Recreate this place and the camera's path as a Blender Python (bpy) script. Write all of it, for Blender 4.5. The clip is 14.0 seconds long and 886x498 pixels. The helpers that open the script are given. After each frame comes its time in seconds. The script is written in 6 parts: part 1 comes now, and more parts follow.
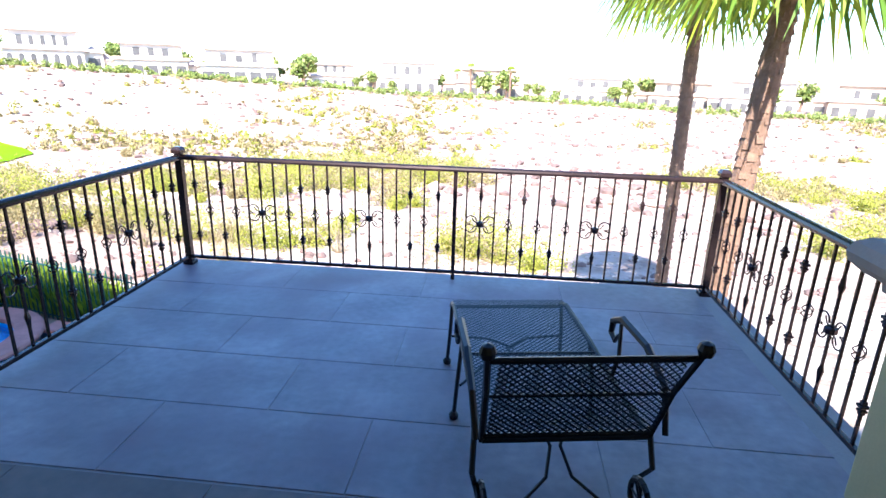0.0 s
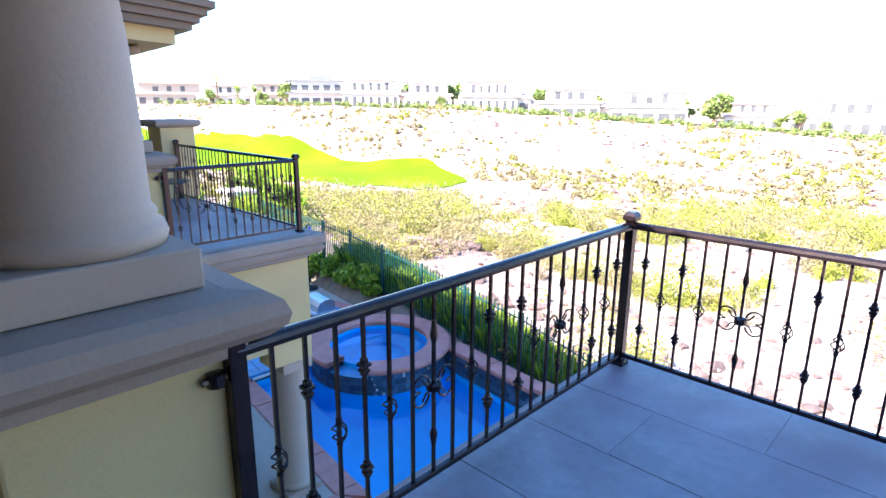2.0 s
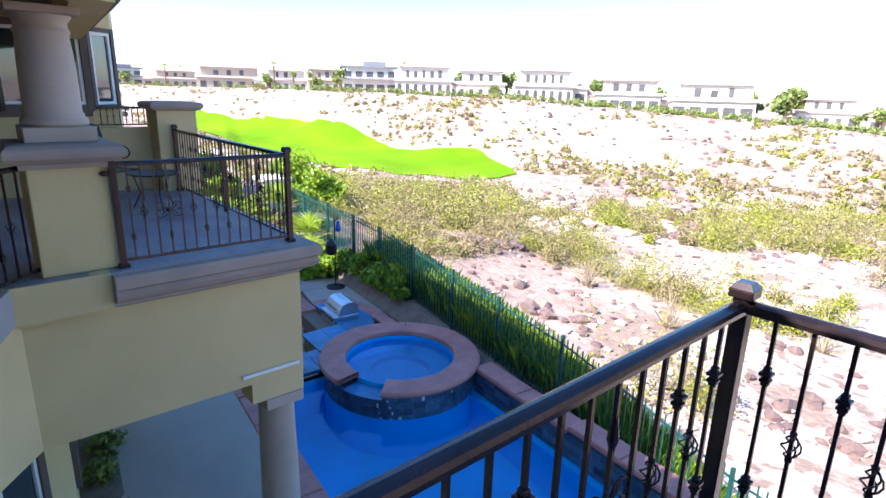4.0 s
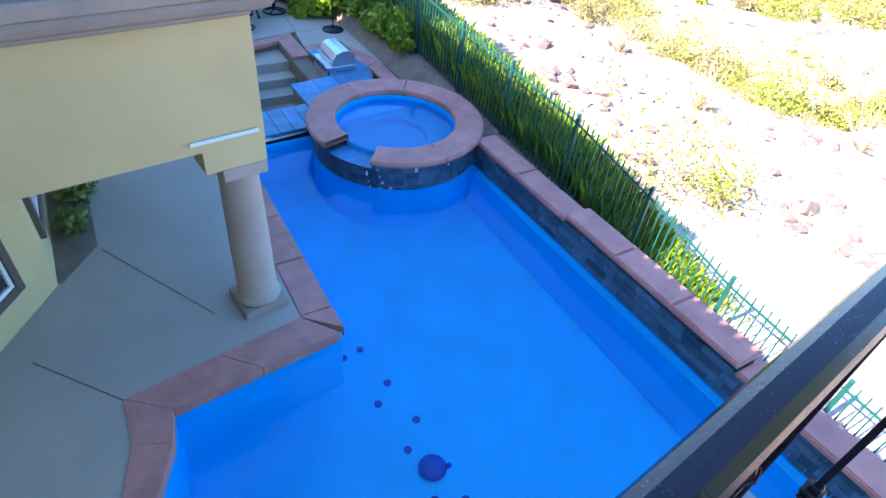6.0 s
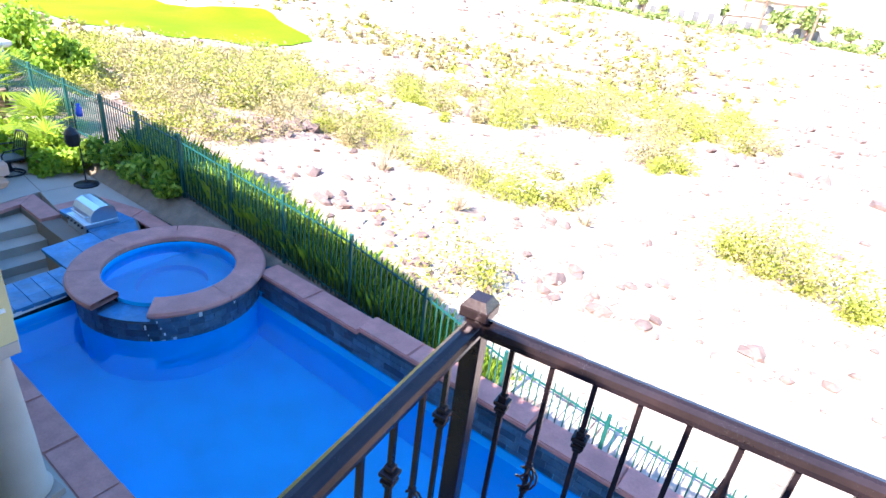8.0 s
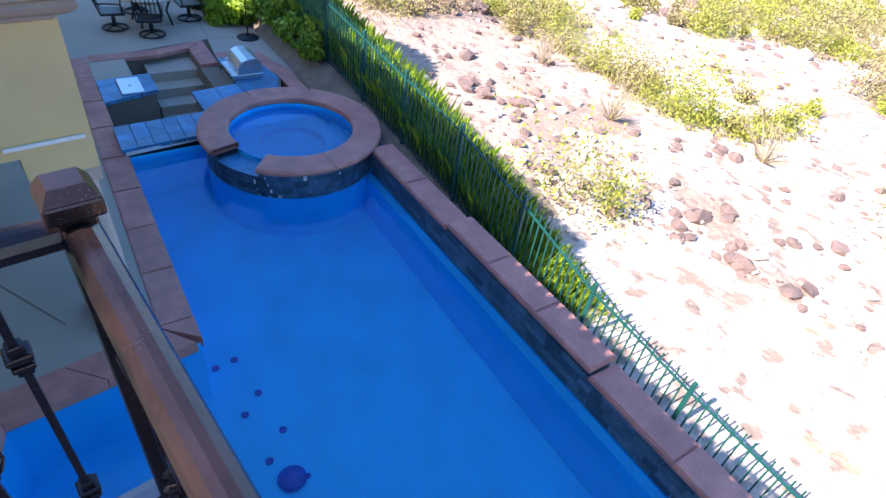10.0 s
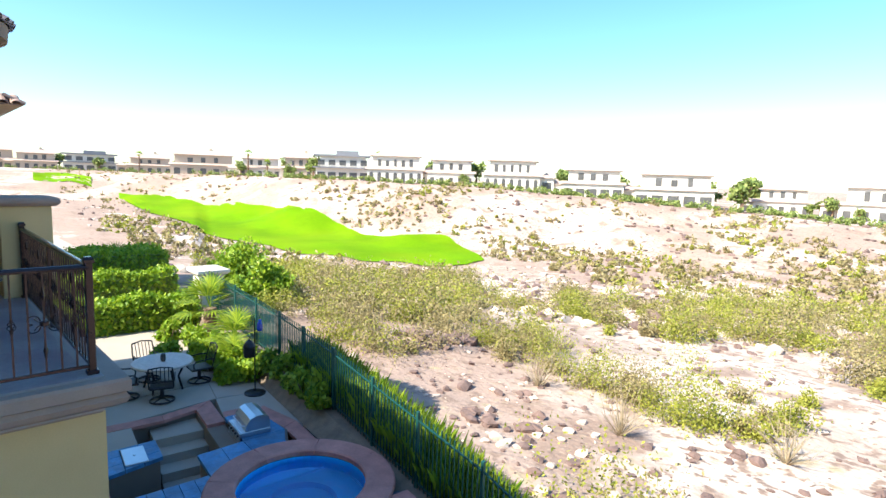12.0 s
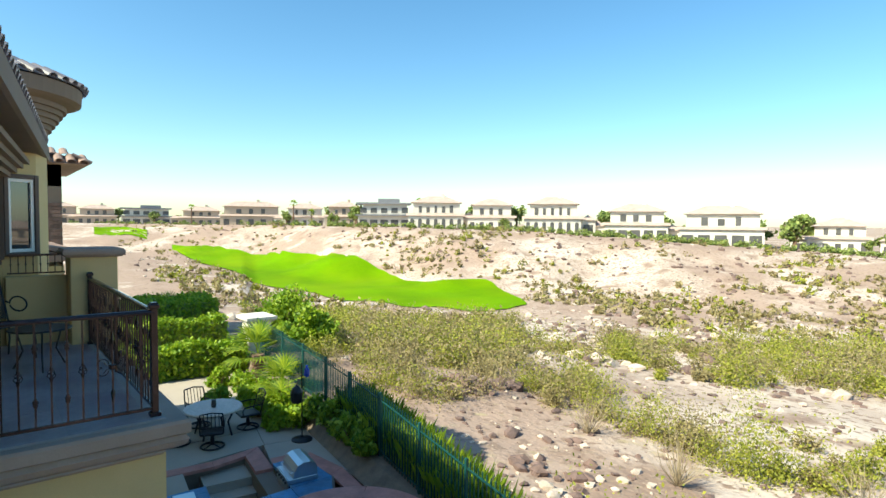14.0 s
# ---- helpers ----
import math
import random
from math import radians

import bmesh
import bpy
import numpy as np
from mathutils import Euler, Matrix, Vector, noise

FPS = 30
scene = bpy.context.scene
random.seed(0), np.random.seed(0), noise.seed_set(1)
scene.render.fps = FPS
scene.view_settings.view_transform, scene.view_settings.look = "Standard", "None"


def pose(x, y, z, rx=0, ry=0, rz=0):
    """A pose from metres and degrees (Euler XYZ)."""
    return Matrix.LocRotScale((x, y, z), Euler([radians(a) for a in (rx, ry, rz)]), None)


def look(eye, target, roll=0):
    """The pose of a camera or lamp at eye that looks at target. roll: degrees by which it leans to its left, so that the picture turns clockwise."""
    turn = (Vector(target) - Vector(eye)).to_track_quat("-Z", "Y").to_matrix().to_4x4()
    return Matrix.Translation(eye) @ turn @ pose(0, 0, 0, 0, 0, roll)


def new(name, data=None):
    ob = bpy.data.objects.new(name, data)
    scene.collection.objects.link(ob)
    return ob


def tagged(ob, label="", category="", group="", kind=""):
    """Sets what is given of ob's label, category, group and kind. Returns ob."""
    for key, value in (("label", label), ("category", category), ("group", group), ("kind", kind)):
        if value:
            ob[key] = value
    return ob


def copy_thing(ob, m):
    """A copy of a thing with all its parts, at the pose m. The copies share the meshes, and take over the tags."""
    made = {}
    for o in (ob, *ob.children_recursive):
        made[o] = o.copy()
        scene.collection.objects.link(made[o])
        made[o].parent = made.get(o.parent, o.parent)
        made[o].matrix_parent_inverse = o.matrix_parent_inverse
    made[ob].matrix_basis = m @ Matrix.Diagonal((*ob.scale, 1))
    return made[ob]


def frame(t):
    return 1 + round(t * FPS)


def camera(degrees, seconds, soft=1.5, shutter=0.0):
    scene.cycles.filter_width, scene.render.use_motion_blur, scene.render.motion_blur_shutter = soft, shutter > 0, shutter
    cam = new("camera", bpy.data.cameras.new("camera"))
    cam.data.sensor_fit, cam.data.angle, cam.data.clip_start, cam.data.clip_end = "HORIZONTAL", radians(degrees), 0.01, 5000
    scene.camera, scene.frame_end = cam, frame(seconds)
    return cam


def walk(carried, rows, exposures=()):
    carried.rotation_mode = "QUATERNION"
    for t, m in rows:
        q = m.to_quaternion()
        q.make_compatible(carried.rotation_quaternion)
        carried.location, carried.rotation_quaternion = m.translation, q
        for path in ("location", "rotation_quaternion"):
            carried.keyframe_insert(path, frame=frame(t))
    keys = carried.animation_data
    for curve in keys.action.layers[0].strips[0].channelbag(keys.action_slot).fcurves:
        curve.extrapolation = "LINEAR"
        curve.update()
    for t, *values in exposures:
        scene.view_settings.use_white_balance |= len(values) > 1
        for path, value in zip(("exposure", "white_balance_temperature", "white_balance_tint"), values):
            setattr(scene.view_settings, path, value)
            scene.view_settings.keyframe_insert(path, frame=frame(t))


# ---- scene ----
cam = camera(76.0, 14.0)
PATH = [
    (0, (2.56, -4.31, 1.625), (2.378, -2.412, 1.02), 1.6),
    (0.5, (2.266, -4.201, 1.632), (1.247, -2.577, 1.061), 4.2),
    (1, (1.971, -3.952, 1.606), (0.464, -2.748, 1.079), 5.4),
    (1.5, (1.8, -3.648, 1.659), (0.33, -2.386, 1.161), 0.9),
    (2, (1.495, -3.177, 1.596), (0.152, -1.782, 1.099), 0.4),
    (2.2, (1.429, -3.026, 1.597), (0.112, -1.606, 1.098), 0.4),
    (4.3, (0.563, -1.692, 1.56), (-0.926, -0.495, 0.969), 2.9),
    (4.5, (0.494, -1.519, 1.587), (-0.988, -0.363, 0.905), 4.8),
    (5, (0.35, -1.321, 1.536), (-1.077, -0.225, 0.663), 5.7),
    (5.5, (0.116, -1.116, 1.407), (-1.243, -0.14, 0.311), 3.8),
    (6, (0.041, -1.044, 1.355), (-1.099, -0.036, 0.068), 6.6),
    (6.5, (-0.064, -1.035, 1.408), (-1.056, 0.045, 0.057), 9.6),
    (7, (-0.053, -1.045, 1.496), (-1.058, 0.156, 0.265), 8.6),
    (7.5, (0.071, -1.172, 1.668), (-0.824, 0.31, 0.674), 6.4),
    (7.7, (0.241, -1.171, 1.736), (-0.593, 0.415, 0.847), 6.3),
    (9.8, (0.902, -0.252, 1.603), (-0.005, 1.011, 0.345), 13.5),
    (10, (0.848, -0.066, 1.478), (-0.248, 1.042, 0.224), 8.8),
    (10.5, (0.632, -0.087, 1.394), (-0.684, 0.874, 0.234), 4.7),
    (11, (0.617, -0.151, 1.542), (-0.672, 1.033, 0.576), 3.2),
    (11.5, (0.659, -0.389, 1.599), (-0.653, 1.004, 1.019), 2.7),
    (11.8, (0.638, -0.395, 1.692), (-0.807, 0.943, 1.348), 4.2),
    (12, (0.588, -0.398, 1.697), (-0.854, 0.966, 1.455), 1.9),
    (12.5, (0.666, -0.473, 1.679), (-0.847, 0.836, 1.674), 1.8),
    (13, (0.626, -0.444, 1.7), (-0.998, 0.724, 1.712), 1.2),
    (13.5, (0.544, -0.437, 1.675), (-1.145, 0.634, 1.637), 0.0),
    (14, (0.599, -0.494, 1.67), (-0.95, 0.768, 1.583), 0.5),
]
EXPOSURES = [(0, 1.95, 6150, 13), (0.5, 1.65, 6250, 14), (1, 1.8, 6250, 15), (1.5, 2.2, 6150, 15), (2, 2.2, 6150, 15), (4.5, 1.45, 6100, 16), (5, 1.7, 6100, 15), (6.5, 2.6, 6250, 12), (7.5, 2.5, 6200, 12), (10, 1.72, 6400, 14), (10.5, 2.05, 6250, 14), (11, 2.2, 6200, 14), (11.5, 1.85, 6400, 11), (12, 1.25, 6800, 4), (12.5, 0.84, 7300, -6), (14, 0.8, 7350, -6)]
walk(cam, [(t, look(eye, target, roll)) for t, eye, target, roll in PATH], EXPOSURES)

# ---- light ----
SUN_EL, SUN_AZ = 43.0, 188.0   # the sun stands behind the house
world = bpy.data.worlds.new("sky")
scene.world = world
world.use_nodes = True
wn = world.node_tree.nodes
wl = world.node_tree.links
sky = wn.new("ShaderNodeTexSky")
sky.sky_type = "NISHITA"
sky.sun_disc = False
sky.sun_elevation = radians(SUN_EL)
sky.sun_rotation = radians(SUN_AZ)
sky.air_density, sky.dust_density, sky.ozone_density = 1.0, 0.6, 4.0
wn["Background"].inputs[1].default_value = 0.15
deep = wn.new("ShaderNodeHueSaturation")
deep.inputs["Saturation"].default_value = 1.2
wl.new(sky.outputs[0], deep.inputs["Color"])
wl.new(deep.outputs[0], wn["Background"].inputs[0])
sun = new("sun", bpy.data.lights.new("sun", "SUN"))
sun.data.energy, sun.data.angle, sun.data.color = 5.0, radians(0.5), (1.0, 0.95, 0.87)
_az, _el = radians(SUN_AZ), radians(SUN_EL)
sun.matrix_world = look(Vector((math.sin(_az) * math.cos(_el), math.cos(_az) * math.cos(_el), math.sin(_el))) * 60, (0, 0, 0))


# ---- materials ----
def mat(name, base, rough=0.7, metal=0.0, vary=0.12, scale=3.0, fine=40.0, bump=0.15, dist=0.01, stain=None, stain_amt=0.0, each=0.0):
    """A surface with broad and fine variation of its colour, and fine relief."""
    m = bpy.data.materials.new(name)
    m.use_nodes = True
    nt = m.node_tree
    n, l = nt.nodes, nt.links
    b = n["Principled BSDF"]
    b.inputs["Roughness"].default_value = rough
    b.inputs["Metallic"].default_value = metal
    tc = n.new("ShaderNodeTexCoord")
    big = n.new("ShaderNodeTexNoise")
    big.inputs["Scale"].default_value, big.inputs["Detail"].default_value = scale, 4
    sm = n.new("ShaderNodeTexNoise")
    sm.inputs["Scale"].default_value, sm.inputs["Detail"].default_value = fine, 3
    geo = n.new("ShaderNodeNewGeometry")
    l.new(geo.outputs["Position"], big.inputs["Vector"])
    l.new(geo.outputs["Position"], sm.inputs["Vector"])
    add = n.new("ShaderNodeMath")
    add.operation = "MULTIPLY_ADD"
    add.inputs[1].default_value, add.inputs[2].default_value = 0.45, 0.0
    l.new(sm.outputs[0], add.inputs[0])
    add2 = n.new("ShaderNodeMath")
    add2.operation = "ADD"
    l.new(big.outputs[0], add2.inputs[0])
    l.new(add.outputs[0], add2.inputs[1])
    rng = n.new("ShaderNodeMapRange")
    rng.inputs[1].default_value, rng.inputs[2].default_value = 0.45, 1.0
    rng.inputs[3].default_value, rng.inputs[4].default_value = 1 - vary, 1 + vary
    l.new(add2.outputs[0], rng.inputs[0])
    val = rng.outputs[0]
    if each:
        oi = n.new("ShaderNodeObjectInfo")
        er = n.new("ShaderNodeMapRange")
        er.inputs[3].default_value, er.inputs[4].default_value = 1 - each, 1 + each
        l.new(oi.outputs["Random"], er.inputs[0])
        mm = n.new("ShaderNodeMath")
        mm.operation = "MULTIPLY"
        l.new(val, mm.inputs[0])
        l.new(er.outputs[0], mm.inputs[1])
        val = mm.outputs[0]
    hsv = n.new("ShaderNodeHueSaturation")
    hsv.inputs["Color"].default_value = (*base, 1)
    l.new(val, hsv.inputs["Value"])
    col = hsv.outputs[0]
    if stain:
        sn = n.new("ShaderNodeTexNoise")
        sn.inputs["Scale"].default_value, sn.inputs["Detail"].default_value = scale * 0.6, 6
        l.new(geo.outputs["Position"], sn.inputs["Vector"])
        sr = n.new("ShaderNodeMapRange")
        sr.inputs[1].default_value, sr.inputs[2].default_value, sr.inputs[4].default_value = 0.45, 0.7, stain_amt
        l.new(sn.outputs[0], sr.inputs[0])
        mx = n.new("ShaderNodeMix")
        mx.data_type = "RGBA"
        l.new(sr.outputs[0], mx.inputs[0])
        l.new(col, mx.inputs[6])
        mx.inputs[7].default_value = (*stain, 1)
        col = mx.outputs[2]
    l.new(col, b.inputs["Base Color"])
    if bump:
        bp = n.new("ShaderNodeBump")
        bp.inputs["Strength"].default_value, bp.inputs["Distance"].default_value = bump, dist
        l.new(sm.outputs[0], bp.inputs["Height"])
        l.new(bp.outputs[0], b.inputs["Normal"])
    return m


def leaf_mat(name, c1, c2, rough=0.55, through_light=0.35):
    """Leaves of two greens, each leaf its own, that let some light through."""
    m = bpy.data.materials.new(name)
    m.use_nodes = True
    n, l = m.node_tree.nodes, m.node_tree.links
    b = n["Principled BSDF"]
    geo = n.new("ShaderNodeNewGeometry")
    ramp = n.new("ShaderNodeMix")
    ramp.data_type = "RGBA"
    l.new(geo.outputs["Random Per Island"], ramp.inputs[0])
    ramp.inputs[6].default_value, ramp.inputs[7].default_value = (*c1, 1), (*c2, 1)
    l.new(ramp.outputs[2], b.inputs["Base Color"])
    b.inputs["Roughness"].default_value = rough
    tr = n.new("ShaderNodeBsdfTranslucent")
    l.new(ramp.outputs[2], tr.inputs[0])
    ms = n.new("ShaderNodeMixShader")
    ms.inputs[0].default_value = through_light
    l.new(b.outputs[0], ms.inputs[1])
    l.new(tr.outputs[0], ms.inputs[2])
    l.new(ms.outputs[0], n["Material Output"].inputs[0])
    return m


STUCCO = mat("stucco", (0.60, 0.46, 0.23), 0.9, vary=0.1, scale=1.2, fine=90, bump=0.25, dist=0.004)
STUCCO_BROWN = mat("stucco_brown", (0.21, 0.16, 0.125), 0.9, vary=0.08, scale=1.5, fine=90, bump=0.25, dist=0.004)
STONE = mat("cast_stone", (0.36, 0.275, 0.225), 0.85, vary=0.12, scale=2.5, fine=60, bump=0.3, dist=0.005, stain=(0.2, 0.16, 0.14), stain_amt=0.35)
COLUMN = mat("cast_stone_column", (0.42, 0.335, 0.275), 0.85, vary=0.08, scale=2.0, fine=60, bump=0.2, dist=0.004)
IRON = mat("bronze_iron", (0.032, 0.021, 0.023), 0.21, 0.45, vary=0.3, scale=8, fine=120, bump=0.15, dist=0.002, stain=(0.085, 0.04, 0.035), stain_amt=0.3)
_n, _l = IRON.node_tree.nodes, IRON.node_tree.links
_v = _n.new("ShaderNodeTexVoronoi")
_v.inputs["Scale"].default_value = 210.0
_g = _n.new("ShaderNodeNewGeometry")
_l.new(_g.outputs["Position"], _v.inputs["Vector"])
_k = _n.new("ShaderNodeTexNoise")
_k.inputs["Scale"].default_value = 9.0
_l.new(_g.outputs["Position"], _k.inputs["Vector"])
_a = _n.new("ShaderNodeMapRange")
_a.inputs[1].default_value, _a.inputs[2].default_value, _a.inputs[3].default_value, _a.inputs[4].default_value = 0.10, 0.17, 1.0, 0.0
_l.new(_v.outputs["Distance"], _a.inputs[0])
_c = _n.new("ShaderNodeMapRange")
_c.inputs[1].default_value, _c.inputs[2].default_value, _c.inputs[4].default_value = 0.54, 0.64, 0.7
_l.new(_k.outputs[0], _c.inputs[0])
_m = _n.new("ShaderNodeMath")
_m.operation = "MULTIPLY"
_l.new(_a.outputs[0], _m.inputs[0])
_l.new(_c.outputs[0], _m.inputs[1])
_x = _n.new("ShaderNodeMix")
_x.data_type = "RGBA"
_b = _n["Principled BSDF"].inputs["Base Color"]
_l.new(_b.links[0].from_socket, _x.inputs[6])
_x.inputs[7].default_value = (0.34, 0.30, 0.30, 1)
_l.new(_m.outputs[0], _x.inputs[0])
_l.new(_x.outputs[2], _b)
BLACK_IRON = mat("black_iron", (0.02, 0.021, 0.026), 0.4, 0.5, vary=0.2, scale=10, fine=150, bump=0.1, dist=0.001)
GREEN_IRON = mat("green_iron", (0.012, 0.085, 0.075), 0.45, 0.2, vary=0.15, scale=3, fine=60, bump=0.1, dist=0.002)
TILE = mat("deck_tile", (0.285, 0.255, 0.275), 0.45, vary=0.34, scale=1.9, fine=18, bump=0.16, dist=0.004, stain=(0.205, 0.145, 0.175), stain_amt=0.9, each=0.08)
# brown tile, its colour also darkened to stand for shade under the roof
TILE_BROWN = mat("walkway_tile", (0.165, 0.12, 0.105), 0.55, vary=0.3, scale=2.0, fine=18, bump=0.12, dist=0.004, stain=(0.12, 0.08, 0.075), stain_amt=0.7, each=0.1)
GROUT = mat("grout", (0.33, 0.30, 0.29), 0.9, vary=0.1, fine=60)
CONCRETE = mat("patio_concrete", (0.41, 0.345, 0.285), 0.85, vary=0.08, scale=1.2, fine=50, bump=0.2, dist=0.004, stain=(0.34, 0.30, 0.26), stain_amt=0.4)
COPING = mat("red_coping", (0.50, 0.215, 0.175), 0.75, vary=0.2, scale=4, fine=30, bump=0.35, dist=0.008, stain=(0.34, 0.14, 0.12), stain_amt=0.5, each=0.08)
PLASTER = mat("pool_plaster", (0.003, 0.54, 0.97), 0.6, vary=0.1, scale=1.5, fine=20, bump=0.05)
SPA_PLASTER = mat("spa_plaster", (0.006, 0.52, 1.0), 0.6, vary=0.08, scale=2, fine=20, bump=0.05)
SLATE = mat("slate_tile", (0.045, 0.085, 0.13), 0.35, vary=0.4, scale=6, fine=30, bump=0.25, dist=0.005, each=0.55)
SLATE_TOP = mat("slate_counter", (0.03, 0.19, 0.40), 0.4, vary=0.4, scale=5, fine=25, bump=0.15, dist=0.004, stain=(0.13, 0.22, 0.30), stain_amt=0.5, each=0.3)
LIME = mat("lime_deposit", (0.62, 0.66, 0.68), 0.8, vary=0.15)
STEEL = mat("stainless", (0.62, 0.64, 0.66), 0.28, 0.9, vary=0.05, scale=6, fine=120, bump=0.04, dist=0.001)
WHITE = mat("white_frame", (0.78, 0.78, 0.76), 0.5, vary=0.04, bump=0.05)
TRIM = mat("brown_trim", (0.115, 0.08, 0.065), 0.7, vary=0.1, fine=80, bump=0.1, dist=0.002)
WOOD = mat("weathered_teak", (0.21, 0.13, 0.095), 0.7, vary=0.25, scale=9, fine=60, bump=0.3, dist=0.003, each=0.2)
ROOF = mat("clay_tile", (0.30, 0.20, 0.16), 0.8, vary=0.25, scale=3, fine=30, bump=0.25, dist=0.006, each=0.2)
ROOF_BLUE = mat("slate_roof_tile", (0.19, 0.17, 0.185), 0.5, vary=0.25, scale=3, fine=30, bump=0.2, dist=0.006, each=0.2)
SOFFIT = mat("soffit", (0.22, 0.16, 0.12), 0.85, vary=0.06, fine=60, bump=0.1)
BARK = mat("bark", (0.20, 0.12, 0.08), 0.9, vary=0.35, scale=7, fine=40, bump=0.6, dist=0.02)
TWIG = mat("dry_twig", (0.33, 0.26, 0.17), 0.9, vary=0.25, bump=0)
SOIL = mat("bed_soil", (0.20, 0.15, 0.11), 0.95, vary=0.3, scale=4, fine=40, bump=0.5, dist=0.02)
ROCK = mat("lava_rock", (0.17, 0.11, 0.095), 0.9, vary=0.35, scale=3, fine=20, bump=0.5, dist=0.03)
PALE_ROCK = mat("pale_rock", (0.52, 0.42, 0.35), 0.9, vary=0.3, scale=3, fine=20, bump=0.4, dist=0.03)
DARK = mat("dark_opening", (0.03, 0.028, 0.028), 0.5, vary=0.2)
FAR_WALL = mat("far_stucco", (0.50, 0.40, 0.31), 0.9, vary=0.05, scale=0.3, fine=4, bump=0)
FAR_WHITE = mat("far_white_stucco", (0.66, 0.60, 0.53), 0.9, vary=0.05, scale=0.3, fine=4, bump=0)
FAR_ROOF = mat("far_clay_roof", (0.46, 0.345, 0.295), 0.9, vary=0.2, scale=0.8, fine=6, bump=0.1)
# panes lifted from near black to grey: distance haze put into the colour
FAR_HAZY_GLASS = mat("far_hazy_window_glass", (0.10, 0.095, 0.095), 0.25, vary=0.3, scale=0.4, fine=3, bump=0)
FAR_GREY = mat("far_grey_roof", (0.22, 0.22, 0.24), 0.8, vary=0.1, scale=0.5, fine=6, bump=0)
STONE_VENEER = mat("ledge_stone", (0.22, 0.13, 0.10), 0.9, vary=0.35, scale=5, fine=30, bump=0.5, dist=0.02, each=0.35)
TABLE_STONE = mat("mosaic_stone", (0.52, 0.45, 0.40), 0.5, vary=0.2, scale=12, fine=60, bump=0.1, dist=0.002)
BLUE_GLAZE = mat("blue_glaze", (0.02, 0.06, 0.42), 0.25, vary=0.1)
HEDGE = leaf_mat("hedge_leaf", (0.13, 0.26, 0.015), (0.38, 0.48, 0.03))
PALM_LEAF = leaf_mat("palm_leaf", (0.07, 0.17, 0.008), (0.36, 0.43, 0.03))
GRASS = leaf_mat("grass_blade", (0.05, 0.15, 0.010), (0.42, 0.52, 0.045))
DESERT = leaf_mat("desert_leaf", (0.17, 0.20, 0.02), (0.42, 0.40, 0.06), 0.7, 0.25)
SAGE = leaf_mat("sage_leaf", (0.20, 0.165, 0.07), (0.40, 0.32, 0.15), 0.8, 0.2)
FAR_TREE = leaf_mat("far_leaf", (0.10, 0.16, 0.03), (0.32, 0.36, 0.10), 0.7, 0.2)


def glass_mat(name, tint, rough=0.02, ior=1.45):
    m = bpy.data.materials.new(name)
    m.use_nodes = True
    b = m.node_tree.nodes["Principled BSDF"]
    b.inputs["Base Color"].default_value = (*tint, 1)
    b.inputs["Roughness"].default_value = rough
    b.inputs["IOR"].default_value = ior
    b.inputs["Transmission Weight"].default_value = 1.0
    return m


WATER = glass_mat("water", (0.93, 0.99, 1.0), 0.01, 1.33)
_n, _l = WATER.node_tree.nodes, WATER.node_tree.links
_w = _n.new("ShaderNodeTexNoise")
_w.inputs["Scale"].default_value, _w.inputs["Detail"].default_value = 2.2, 2
_g = _n.new("ShaderNodeNewGeometry")
_l.new(_g.outputs["Position"], _w.inputs["Vector"])
_n["Principled BSDF"].inputs["Specular IOR Level"].default_value = 0.2
_b = _n.new("ShaderNodeBump")
_b.inputs["Strength"].default_value, _b.inputs["Distance"].default_value = 0.12, 0.05
_l.new(_w.outputs[0], _b.inputs["Height"])
_l.new(_b.outputs[0], _n["Principled BSDF"].inputs["Normal"])
PANE = bpy.data.materials.new("window_pane")
PANE.use_nodes = True
_p = PANE.node_tree.nodes["Principled BSDF"]
_p.inputs["Base Color"].default_value = (0.02, 0.03, 0.04, 1)
_p.inputs["Roughness"].default_value = 0.03
_p.inputs["IOR"].default_value = 1.9


# ---- mesh helpers ----
def mesh_of(bm, name, material, smooth=False):
    bmesh.ops.recalc_face_normals(bm, faces=bm.faces[:])
    me = bpy.data.meshes.new(name)
    bm.to_mesh(me)
    bm.free()
    me.materials.append(material)
    if smooth:
        for p in me.polygons:
            p.use_smooth = True
    return me


def empty(name, at=(0, 0, 0), rz=0.0, **tags):
    ob = new(name)
    ob.matrix_world = pose(*at, 0, 0, rz)
    return tagged(ob, **tags)


def part(name, bm, material, parent=None, label="", smooth=False, **tags):
    ob = new(name, mesh_of(bm, name, material, smooth))
    if parent:
        ob.parent = parent
    return tagged(ob, label, **tags)


def piece(name, me, parent, m):
    ob = new(name, me)
    ob.parent = parent
    ob.matrix_local = m
    return ob


def flat_sheet(bm, pts, z):
    """One level sheet that faces up."""
    f = bm.faces.new([bm.verts.new((x, y, z)) for x, y in pts])
    f.normal_update()
    if f.normal.z < 0:
        f.normal_flip()
    return bm


def part_as_is(name, bm, material, parent=None, label="", **tags):
    me = bpy.data.meshes.new(name)
    bm.to_mesh(me)
    bm.free()
    me.materials.append(material)
    ob = new(name, me)
    if parent:
        ob.parent = parent
    return tagged(ob, label, **tags)


